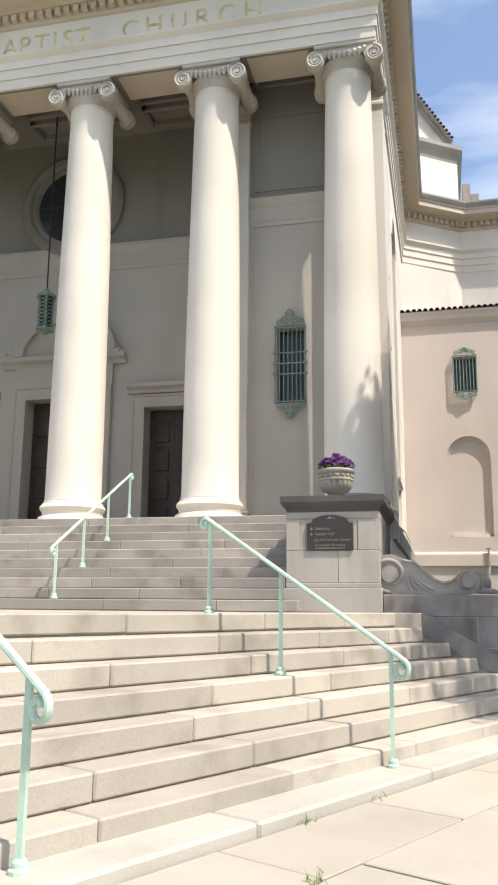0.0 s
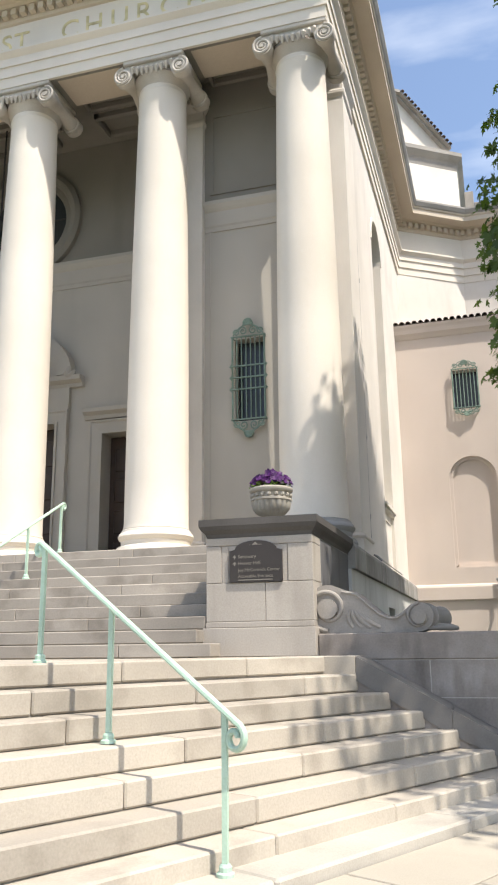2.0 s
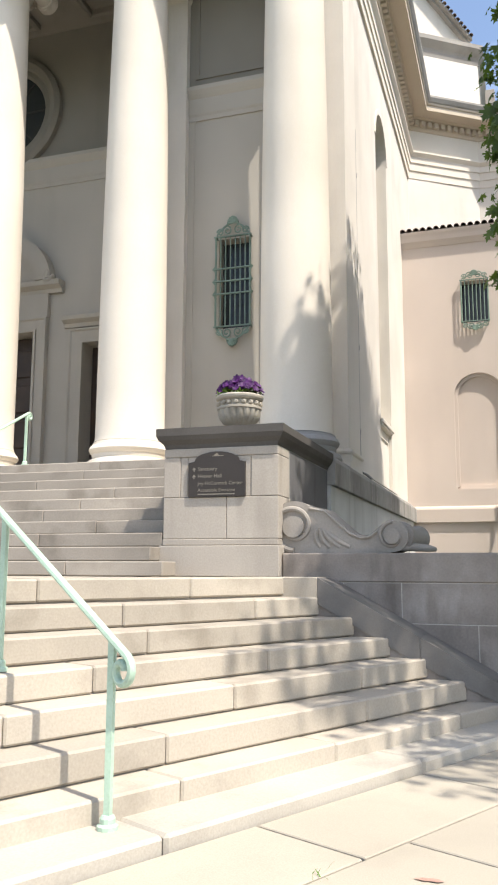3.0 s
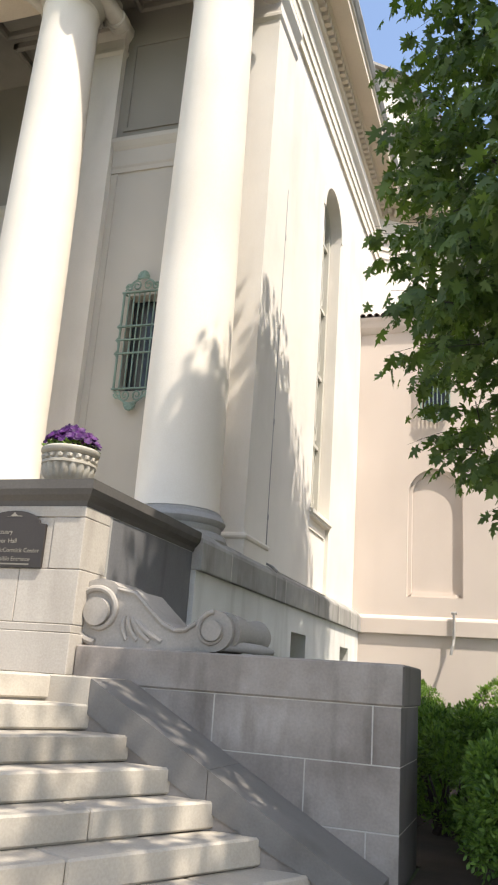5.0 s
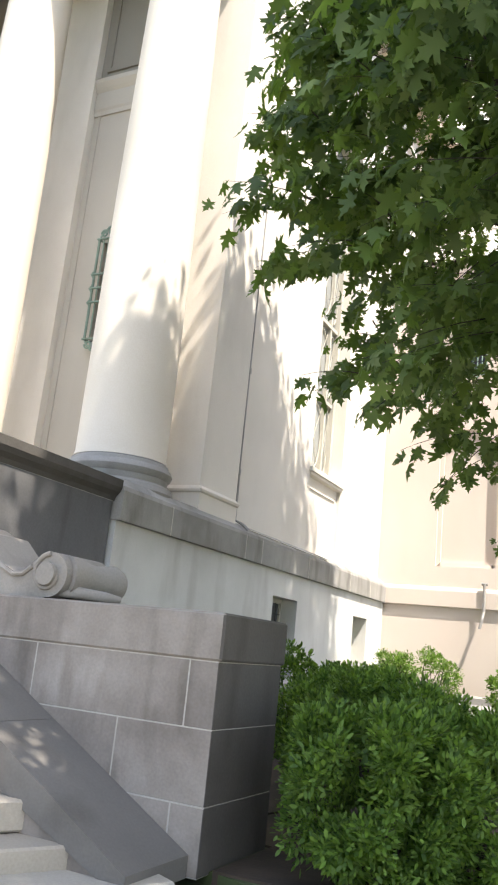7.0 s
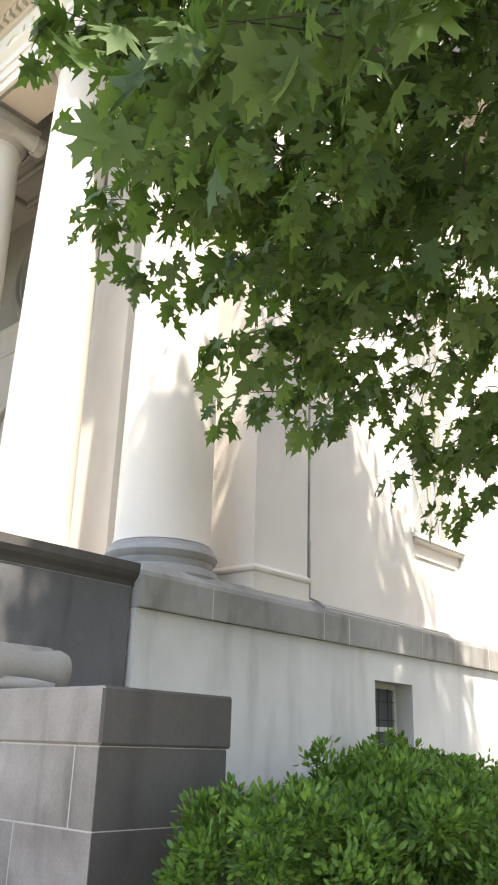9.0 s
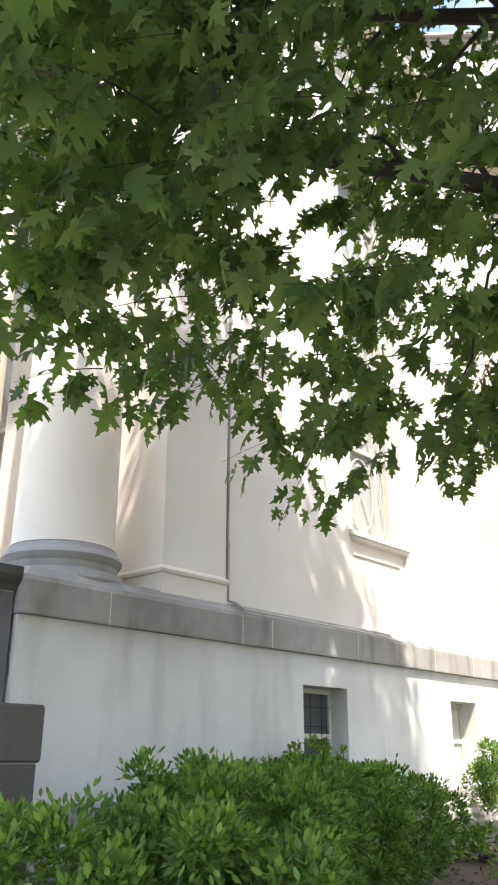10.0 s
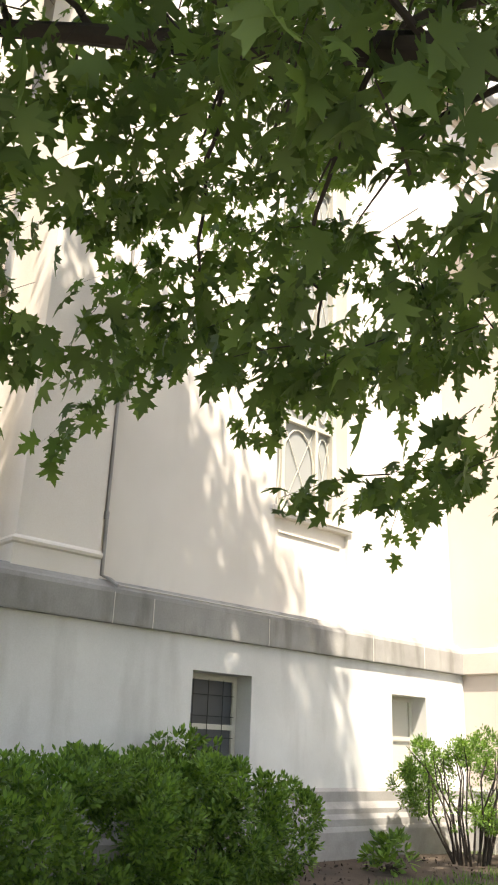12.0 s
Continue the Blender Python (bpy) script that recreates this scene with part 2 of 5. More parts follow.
def tube(bm, pts, radius, seg=8, flat=1.0):
    """A round bar along points; radius may be a list. flat squeezes it across."""
    pts = [Vector(p) for p in pts]
    rings = []
    ref = None
    for i, p in enumerate(pts):
        d = (pts[min(i + 1, len(pts) - 1)] - pts[max(i - 1, 0)]).normalized()
        if ref is None:
            ref = d.orthogonal().normalized() if abs(d.z) > 0.9 else d.cross(Vector((0, 0, 1))).normalized()
        ref = (ref - d * ref.dot(d)).normalized()
        other = d.cross(ref)
        r = radius[i] if isinstance(radius, (list, tuple)) else radius
        rings.append([bm.verts.new(p + ref * (r * flat * math.cos(2 * math.pi * k / seg)) + other * (r * math.sin(2 * math.pi * k / seg))) for k in range(seg)])
    for a, b in zip(rings, rings[1:]):
        for k in range(seg):
            bm.faces.new((a[k], a[(k + 1) % seg], b[(k + 1) % seg], b[k]))
    bm.faces.new(rings[0][::-1])
    bm.faces.new(rings[-1])


def finish(bm, name, mat, smooth=False):
    bmesh.ops.recalc_face_normals(bm, faces=bm.faces)
    me = bpy.data.meshes.new(name)
    bm.to_mesh(me)
    bm.free()
    me.materials.append(mat)
    if smooth:
        me.polygons.foreach_set("use_smooth", [True] * len(me.polygons))
        me.set_sharp_from_angle(angle=radians(38))
    return me


def thing(name, at, label, category, group="", kind=""):
    ob = new(name)
    ob.empty_display_size = 0.2
    ob.matrix_world = Matrix.Translation(at)
    return tagged(ob, label, category, group, kind)


def root_of(ob):
    m = Matrix.Identity(4)
    while ob is not None:
        m = (ob.matrix_parent_inverse @ ob.matrix_basis) if ob.parent else ob.matrix_basis.copy()
        if ob.parent:
            m = root_of(ob.parent) @ m
        return m
    return m


def part(name, bm, mat, parent, label="", smooth=False):
    """Links a bmesh (in world places) as one mesh object under a thing or a part."""
    me = finish(bm, name, mat, smooth) if isinstance(bm, bmesh.types.BMesh) else bm
    ob = new(name, me)
    ob.parent = parent
    ob.matrix_parent_inverse = root_of(parent).inverted()
    if label:
        ob["label"] = label
    return ob


def structure(name, bm, mat, label, category, smooth=False):
    return tagged(new(name, finish(bm, name, mat, smooth)), label, category, "", "structure")


def piece(name, me, parent, m):
    """An object of its own on shared mesh data, at the pose m, under a parent."""
    ob = new(name, me)
    ob.parent = parent
    ob.matrix_parent_inverse = root_of(parent).inverted()
    ob.matrix_basis = m
    return ob


def block_mesh(name, sx, sy, sz, mat, bevel=0.008):
    """A stone block with worn edges, its origin in the middle."""
    bm = bmesh.new()
    box(bm, -sx / 2, sx / 2, -sy / 2, sy / 2, -sz / 2, sz / 2, bevel)
    return finish(bm, name, mat)


def sweep_profile(bm, profile, path, closed=False):
    """A moulding: profile of (out, z) carried along a path of (x, y), out to the right of the way walked."""
    n = len(path)
    rings = []
    for i, p in enumerate(path):
        p = Vector((p[0], p[1]))
        a = Vector(path[i - 1]) if i > 0 else None
        b = Vector(path[i + 1]) if i < n - 1 else None
        d1 = (p - a).normalized() if a is not None else (b - p).normalized()
        d2 = (b - p).normalized() if b is not None else d1
        n1, n2 = Vector((d1.y, -d1.x)), Vector((d2.y, -d2.x))
        mm = (n1 + n2).normalized()
        k = 1.0 / max(0.3, mm.dot(n1))
        rings.append([bm.verts.new((p.x + mm.x * o * k, p.y + mm.y * o * k, z)) for o, z in profile])
    m = len(profile)
    for r1, r2 in zip(rings, rings[1:]):
        for k in range(m):
            bm.faces.new((r1[k], r2[k], r2[(k + 1) % m], r1[(k + 1) % m]))
    bm.faces.new(rings[0])
    bm.faces.new(rings[-1][::-1])


def wall_with_openings(bm, axis, a, b, u0, u1, z0, z1, openings):
    """A wall from a to b in its thickness (axis x or y), u0 to u1 along it, with openings (ua, ub, za, zb, arched)."""
    def bx(p, q, r, s):
        if q - p < 1e-4 or s - r < 1e-4:
            return
        if axis == "x":
            box(bm, a, b, p, q, r, s)
        else:
            box(bm, p, q, a, b, r, s)
    u = u0
    for ua, ub, za, zb, arched in sorted(openings):
        bx(u, ua, z0, z1)
        bx(ua, ub, z0, za)
        if arched:
            r, c, zs = (ub - ua) / 2, (ua + ub) / 2, zb - (ub - ua) / 2
            k = 20
            for i in range(k):
                t1, t2 = math.pi * i / k, math.pi * (i + 1) / k
                p, q = (c - r * math.cos(t1), zs + r * math.sin(t1)), (c - r * math.cos(t2), zs + r * math.sin(t2))
                prism(bm, [p, q, (q[0], z1), (p[0], z1)], axis, a, b)
        else:
            bx(ua, ub, zb, z1)
        u = ub
    bx(u, u1, z0, z1)


def arch_outline(ua, ub, z0, z1, inset=0.0, k=16):
    """Points round an arched opening, from the lower left over the top to the lower right."""
    r, c, zs = (ub - ua) / 2 - inset, (ua + ub) / 2, z1 - (ub - ua) / 2
    pts = [(c - r, z0 + inset)] + [(c - r * math.cos(math.pi * i / k), zs + r * math.sin(math.pi * i / k)) for i in range(k + 1)] + [(c + r, z0 + inset)]
    return pts


def text_mesh(name, body, size, mat, extrude=0.006):
    """Lettering in the built-in font, as a mesh lying in x and z, its lower left at the origin."""
    cu = bpy.data.curves.new(name, "FONT")
    cu.body, cu.size, cu.extrude = body, size, extrude
    tmp = bpy.data.objects.new(name, cu)
    scene.collection.objects.link(tmp)
    bpy.context.view_layer.update()
    me = bpy.data.meshes.new_from_object(tmp)
    bpy.data.objects.remove(tmp)
    me.transform(pose(0, 0, 0, 90, 0, 0))
    me.materials.clear()
    me.materials.append(mat)
    return me


# ---------------------------------------------------------------- plan
STREET = radians(26.6)
E2 = Vector((math.sin(STREET), math.cos(STREET)))
N2 = Vector((-math.cos(STREET), math.sin(STREET)))


def street(e, d, z=0.0):
    """A place from metres along the street (e), away from it towards the church (d) and up."""
    return Vector((E2.x * e + N2.x * d, E2.y * e + N2.y * d, z))


STREET_TURN = -STREET  # about z: local x lies along -N, local y along E
FLOOR = 2.905
LAND = 1.285
RISE, RUN, D1, Z1 = 0.18, 0.302, 4.62, 0.205
SIDE = -1.80
BASE = -1.65
COLS = [-2.37, -5.15, -8.0, -10.9, -13.75, -16.6]
COL_Y = 15.47

# ---------------------------------------------------------------- ground
bm = bmesh.new()
box(bm, -400, 400, -400, 400, -1.2, -0.06)
structure("ground", bm, GRASS_BASE, "wide flat ground of mown lawn round the church", "ground")
bm = bmesh.new()
for e0, e1, d0, d1 in ((-60, 60, -12, -3.2),):
    pts = [street(e0, d0), street(e1, d0), street(e1, d1), street(e0, d1)]
    prism(bm, [(p.x, p.y) for p in pts], "z", -0.3, -0.045)
structure("road", bm, ASPHALT, "grey asphalt street beside the pavement", "road")
bm = bmesh.new()
pts = [street(-40, -3.2), street(45, -3.2), street(45, 4.26), street(-40, 4.26)]
prism(bm, [(p.x, p.y) for p in pts], "z", -0.4, -0.02)
pavement = structure("pavement", bm, DARK_STONE, "pale concrete pavement laid in large slabs with dark joints", "pavement")

# garden bed and lawn behind the low wall
bm = bmesh.new()
prism(bm, [(-1.7, 13.0), (1.3, 12.2), (1.9, 12.3), (3.0, 13.5), (9.0, 24.0), (9.0, 26.5), (-1.7, 26.5)], "z", -0.3, 0.02)
garden = structure("garden_ground", bm, GRASS_BASE, "green lawn beside the church with bare patches", "lawn")
bm = bmesh.new()
outline = []
for i in range(40):
    t = i / 40 * 2 * math.pi
    outline.append((-0.3 + 1.55 * math.cos(t) * (1 + 0.1 * math.sin(3 * t)) , 18.6 + 5.6 * math.sin(t)))
prism(bm, outline, "z", -0.2, 0.05)
structure("garden_bed", bm, SOIL, "dark brown soil bed along the church wall", "soil")
bm = bmesh.new()
prism(bm, [(1.07, 12.25), (1.92, 12.28), (3.05, 13.5), (3.3, 15.0), (1.9, 18.6), (-1.6, 18.6), (-1.6, 13.12), (1.07, 13.12)], "z", -0.2, 0.036)
structure("hedge_bed", bm, SOIL, "bare dark soil under the clipped hedge", "soil")

# ---------------------------------------------------------------- lower flight
bm = bmesh.new()
prof = []
for k in range(7):
    d, z = D1 + RUN * k + 0.03, Z1 + RISE * k - 0.03
    prof += [(d, z - RISE), (d, z)]
prof = [(d, max(z, 0.02)) for d, z in prof]
e0, e1 = -9.0, 9.6
lo, hi = [], []
for d, z in prof + [(7.2, prof[-1][1]), (7.2, 0.0), (D1 + 0.03, 0.0)]:
    lo.append(bm.verts.new(street(e0, d, z)))
    hi.append(bm.verts.new(street(e1, d, z)))
bm.faces.new(lo)
bm.faces.new(hi[::-1])
for i in range(len(lo)):
    j = (i + 1) % len(lo)
    bm.faces.new((lo[i], hi[i], hi[j], lo[j]))
lower_stairs = structure("lower_stairs", bm, STEP_UP, "broad flight of seven limestone steps parallel to the street", "stairs")

# stone kerb platform at the foot of the flight
for a, b in ((-9.0, -4.0), (-4.0, 0.2), (0.2, 4.08), (4.08, 6.3), (6.3, 8.6), (8.6, 11.0)):
    me = block_mesh("kerb_stone", D1 - 4.24 + 0.06, b - a - 0.008, 0.16, KERB, 0.02)
    c = street((a + b) / 2, (4.24 + D1 + 0.06) / 2, 0.0)
    piece("kerb_stone", me, lower_stairs, pose(c.x, c.y, 0.0, 0, 0, math.degrees(STREET_TURN)))

# landing
bm = bmesh.new()
pa, pb = street(-9.0, 6.75), street(9.0, 6.75)
prism(bm, [(pa.x, pa.y), (pb.x, pb.y), (-1.7, 11.46), (-1.7, 12.3), (-18.5, 12.3), (-18.5, pa.y)], "z", 0.0, LAND - 0.004)
structure("landing", bm, STEP, "limestone landing between the two flights of steps", "landing")

# ---------------------------------------------------------------- upper flight
upper_stairs_bm = bmesh.new()
URISE, URUN, UY = 0.162, 0.302, 11.45
pf = []
for j in range(10):
    y, z = UY + URUN * j + 0.03, LAND + URISE * (j + 1) - 0.03
    pf += [(y, z - URISE), (y, z)]
prism(upper_stairs_bm, pf + [(17.0, pf[-1][1]), (17.0, 0.5), (UY + 0.03, 0.5)], "x", -18.5, -3.05)
upper_stairs = structure("upper_stairs", upper_stairs_bm, STEP_UP, "wide weathered limestone steps rising to the portico", "stairs")

# portico floor
bm = bmesh.new()
box(bm, -18.5, -1.75, 14.55, 18.3, 2.4, FLOOR - 0.003)
structure("portico_floor", bm, STEP, "pale stone portico floor under the columns", "floor")

# ---------------------------------------------------------------- pedestal block beside the steps
pedestal = thing("stone_pedestal", (-2.35, 12.9, LAND), "grey stone pedestal block with dark weathered cap beside the steps", "pedestal")
bm = bmesh.new()
box(bm, -3.012, -1.69, 12.068, 14.5, LAND, 2.72)
part("core", bm, LEDGE, pedestal)


def ped_block(x0, x1, y0, y1, z0, z1, mat=PED_STONE, name="stone_block"):
    me = block_mesh(name, x1 - x0 - 0.005, y1 - y0, z1 - z0 - 0.005, mat, 0.006)
    piece(name, me, pedestal, pose((x0 + x1) / 2, (y0 + y1) / 2, (z0 + z1) / 2))


ped_block(-3.05, -1.66, 12.0, 12.6, LAND, 1.62)
ped_block(-3.02, -1.68, 12.035, 12.6, 1.62, 1.69)
ped_block(-3.02, -2.27, 12.05, 12.6, 1.69, 2.15)
ped_block(-2.27, -1.68, 12.05, 12.55, 1.69, 2.15)
ped_block(-3.02, -2.82, 12.05, 12.5, 2.15, 2.60)
ped_block(-2.82, -2.73, 12.06, 12.5, 2.15, 2.60)
ped_block(-2.73, -1.99, 12.06, 12.5, 2.15, 2.60)
ped_block(-1.99, -1.68, 12.05, 12.5, 2.15, 2.60)
ped_block(-3.02, -1.68, 12.05, 12.5, 2.60, 2.70)
# side block darker than the front: dark stone with leaf shade put into it
ped_block(-1.75, -1.685, 12.55, 14.5, 1.69, 2.70, PED_SHADE)
bm = bmesh.new()
sweep_profile(bm, [(-0.25, 2.70), (0.0, 2.70), (0.015, 2.745), (0.06, 2.79), (0.085, 2.84), (0.085, 2.925), (-0.25, 2.93)], [(-3.01, 14.5), (-3.01, 12.06), (-1.69, 12.06), (-1.69, 14.53)])
box(bm, -2.95, -1.74, 12.12, 14.5, 2.70, 2.922)
part("cap", bm, DARK_STONE, pedestal, "dark weathered stone cap")

# ---------------------------------------------------------------- cheek and retaining wall
cheek = thing("cheek_wall", (-0.3, 11.75, 0.0), "low stone cheek wall sloping down beside the steps", "wall", kind="structure")
bm = bmesh.new()
prism(bm, [(-1.72, 0.0), (-1.72, LAND - 0.006), (-1.13, LAND - 0.006), (0.93, 0.135), (0.93, 0.0)], "y", 11.47, 12.12)
part("core", bm, WALL_STONE, cheek)
for x0, x1 in ((-1.12, -0.16), (-0.155, 0.97)):
    def sl(x):
        return LAND - 0.006 - (x + 1.13) * (LAND - 0.141) / 2.06
    bm = bmesh.new()
    prism(bm, [(x0, sl(x0) - 0.24), (x0, sl(x0) + 0.012), (x1, sl(x1) + 0.012), (x1, max(0.0, sl(x1) - 0.24))], "y", 11.45, 12.11)
    part("coping_stone", bm, COPING_GREY, cheek)
bm = bmesh.new()
box(bm, -1.66, -1.125, 11.45, 12.02, 1.04, LAND + 0.004, 0.006)
part("coping_stone", bm, STEP, cheek)

low_wall = thing("retaining_wall", (-0.2, 12.6, 0.0), "brown-grey ashlar retaining wall with a heavy stone coping", "wall", kind="structure")
bm = bmesh.new()
box(bm, -1.66, 1.032, 12.1195, 13.072, 0.0, 1.24)
part("core", bm, MORTAR, low_wall, "pale mortar bed")


def wall_block(x0, x1, y0, y1, z0, z1, name="stone_block", bevel=0.004):
    me = block_mesh(name, x1 - x0 - 0.008, y1 - y0 - 0.004, z1 - z0 - 0.006, WALL_STONE, bevel)
    # end faces towards +x: stain plus shade put into a darker colour
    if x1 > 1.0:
        me.materials.append(END_SHADE)
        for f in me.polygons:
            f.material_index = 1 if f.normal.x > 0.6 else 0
    piece(name, me, low_wall, pose((x0 + x1) / 2, (y0 + y1) / 2, (z0 + z1) / 2))


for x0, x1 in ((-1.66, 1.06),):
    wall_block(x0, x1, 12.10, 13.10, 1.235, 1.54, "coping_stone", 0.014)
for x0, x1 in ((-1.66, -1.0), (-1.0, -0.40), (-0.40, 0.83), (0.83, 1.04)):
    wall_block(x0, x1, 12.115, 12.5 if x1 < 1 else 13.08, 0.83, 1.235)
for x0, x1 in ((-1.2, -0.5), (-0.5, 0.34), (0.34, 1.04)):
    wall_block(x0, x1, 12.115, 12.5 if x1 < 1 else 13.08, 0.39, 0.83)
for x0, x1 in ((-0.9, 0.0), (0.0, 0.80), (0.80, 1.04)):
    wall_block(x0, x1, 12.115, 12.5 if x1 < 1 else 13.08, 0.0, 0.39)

# ---------------------------------------------------------------- church walls
W_Y0, W_Y1 = 20.11, 21.62
bm = bmesh.new()
wall_with_openings(bm, "x", -2.25, SIDE, 16.45, 26.3, 2.6, 13.2, [(W_Y0, W_Y1, 3.0, 11.42, True)])
structure("wall_side", bm, STUCCO, "tall pale stucco side wall of the church with an arched window", "wall")
bm = bmesh.new()
wall_with_openings(bm, "x", -2.24, BASE, 14.55, 24.25, -0.2, 2.5, [(18.72, 19.65, 0.92, 2.12, False), (22.38, 23.2, 0.92, 2.10, False)])
structure("wall_base_side", bm, BASE_STUCCO, "smooth pale grey basement wall under a stone ledge", "wall")
bm = bmesh.new()
box(bm, -3.05, -2.24, 14.551, 17.0, 0.0, 2.499)
structure("wall_base_corner", bm, BASE_STUCCO, "stone corner under the portico", "wall")
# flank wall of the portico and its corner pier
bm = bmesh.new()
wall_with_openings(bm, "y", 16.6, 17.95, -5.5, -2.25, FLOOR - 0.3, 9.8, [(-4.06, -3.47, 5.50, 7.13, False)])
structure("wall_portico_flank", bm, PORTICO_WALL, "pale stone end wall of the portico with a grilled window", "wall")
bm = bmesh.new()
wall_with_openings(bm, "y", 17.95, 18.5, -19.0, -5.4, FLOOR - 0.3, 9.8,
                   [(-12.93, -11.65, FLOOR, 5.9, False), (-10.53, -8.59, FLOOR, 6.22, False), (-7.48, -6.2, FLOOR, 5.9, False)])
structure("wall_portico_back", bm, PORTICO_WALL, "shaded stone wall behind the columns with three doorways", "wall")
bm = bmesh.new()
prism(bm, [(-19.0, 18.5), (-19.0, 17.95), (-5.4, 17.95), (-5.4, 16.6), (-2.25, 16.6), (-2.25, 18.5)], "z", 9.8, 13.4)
structure("wall_portico_upper", bm, DARK_PORTICO, "dark stone wall above the belt course", "wall")
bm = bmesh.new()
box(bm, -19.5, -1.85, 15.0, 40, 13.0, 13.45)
structure("ceiling", bm, DARK_PORTICO, "stone ceiling of the portico", "ceiling")
bm = bmesh.new()
box(bm, -19.0, -18.5, 14.5, 40, 0, 13.2)
box(bm, -19.0, -2.2, 39.5, 40, 0, 13.2)
structure("wall_back", bm, STUCCO, "plain stucco walls closing the church", "wall")

# wing
bm = bmesh.new()
wall_with_openings(bm, "y", 24.2, 24.7, SIDE - 0.001, 12.0, -0.2, 7.0, [(-0.6, 0.6, 3.32, 6.2, True)])
wall_with_openings(bm, "y", 24.2, 24.7, SIDE - 0.001, 12.0, 7.0, 9.75, [(-0.33, 0.32, 7.5, 8.58, False)])
structure("wall_wing", bm, STUCCO_PINK, "warm pink stucco wing wall with a blind arched niche", "wall")
bm = bmesh.new()
box(bm, -0.62, 0.62, 24.32, 24.62, 3.3, 6.25)
structure("wall_niche_back", bm, STUCCO_PINK, "flat back of the blind arched niche", "wall")
bm = bmesh.new()
o, i2 = arch_outline(-0.6, 0.6, 3.32, 6.2, 0.0), arch_outline(-0.6, 0.6, 3.32, 6.2, 0.085)
for k in range(len(o) - 1):
    prism(bm, [o[k], o[k + 1], i2[k + 1], i2[k]], "y", 24.262, 24.33)
box(bm, -0.515, 0.515, 24.262, 24.33, 3.32, 3.405)
structure("niche_border", bm, STUCCO_PINK, "narrow stepped border inside the blind niche", "moulding")
bm = bmesh.new()
box(bm, 11.5, 12.0, 24.7, 40, -0.2, 9.7)
structure("wall_wing_end", bm, STUCCO_PINK, "plain end wall of the wing", "wall")

# tower walls behind the wing
U2 = Vector((0.82, 0.572)).normalized()
V2 = Vector((-U2.y, U2.x))
C1 = Vector((SIDE, 26.0))
C2 = C1 + U2 * 2.35
bm = bmesh.new()
prism(bm, [tuple(C1), tuple(C2), (13.0, C2.y), (13.0, C2.y + 0.5), tuple(C2 + V2 * 0.4 + Vector((0, 0.2))), tuple(C1 + Vector((-0.4, 0.3)))], "z", 9.0, 13.9)
structure("wall_tower", bm, STUCCO, "pale stucco crossing walls above the tiled wing roof", "wall")

# ---------------------------------------------------------------- entablature all round
AR = 12.47
profile = [(-0.9, AR), (0.0, AR), (0.0, AR + 0.23), (0.03, AR + 0.23), (0.03, AR + 0.46), (0.06, AR + 0.46), (0.06, AR + 0.64), (0.10, AR + 0.68), (0.15, AR + 0.74), (0.15, AR + 0.79), (0.0, AR + 0.79),
           (0.0, 13.94), (0.05, 13.96), (0.07, 14.02), (0.07, 14.2), (0.20, 14.22), (0.24, 14.27), (0.58, 14.29), (0.58, 14.44), (0.61, 14.46), (0.63, 14.54), (0.68, 14.64), (0.68, 14.68), (-0.9, 14.7)]
FX = -1.75
ring = [(-17.15, 30.0), (-17.15, 14.9), (FX, 14.9), (FX, C1.y + 0.02), (C2.x + 0.02, C2.y - 0.02), (13.0, C2.y - 0.02)]
bm = bmesh.new()
sweep_profile(bm, profile[:12] + [(-0.9, 13.94)], ring)
entablature = structure("entablature", bm, STONE, "pale stone entablature with lettered frieze and dentil cornice", "entablature")
bm = bmesh.new()
sweep_profile(bm, [(-0.9, 13.942)] + profile[11:], ring)
cornice = part("cornice", bm, SOFFIT, entablature, "buff stone cornice darkened along its top edge")
bm = bmesh.new()
sweep_profile(bm, [(0.60, 14.485), (0.655, 14.54), (0.70, 14.64), (0.70, 14.7), (0.3, 14.71), (0.3, 14.56)], ring)
part("gutter_edge", bm, CORNICE_DARK, entablature, "dark weathered gutter moulding")

# pediment and roof behind the cornice
bm = bmesh.new()
prism(bm, [(-17.2, 14.64), (-1.7, 14.64), (-9.45, 17.9)], "y", 14.85, 15.3)
structure("tympanum", bm, PORTICO_WALL, "shaded grey stone gable wall above the cornice", "gable")
bm = bmesh.new()
prism(bm, [(-17.6, 14.7), (-9.45, 18.1), (-1.3, 14.7), (-1.3, 14.74), (-9.45, 18.3), (-17.6, 14.74)], "y", 14.44, 39)
structure("roof", bm, TILE, "dark tiled gable roof of the nave", "roof")

# upper drum
DA = C1 + V2 * 0.95 - U2 * 0.4
DB = DA + U2 * 3.5
bm = bmesh.new()
prism(bm, [tuple(DA), tuple(DB), tuple(DB + Vector((0.0, 4.0))), tuple(DA + Vector((0, 5)))], "z", 14.3, 17.8)
structure("wall_drum", bm, STUCCO, "bright stucco wall of the upper drum", "wall")
bm = bmesh.new()
sweep_profile(bm, [(-0.3, 17.15), (0.0, 17.15), (0.03, 17.35), (0.06, 17.42), (0.12, 17.5), (0.2, 17.62), (0.2, 17.76), (-0.3, 17.82)], [tuple(DA), tuple(DB), tuple(DB + Vector((0, 4)))])
structure("drum_cornice", bm, CORNICE_DARK, "grey weathered cornice of the upper drum", "cornice")

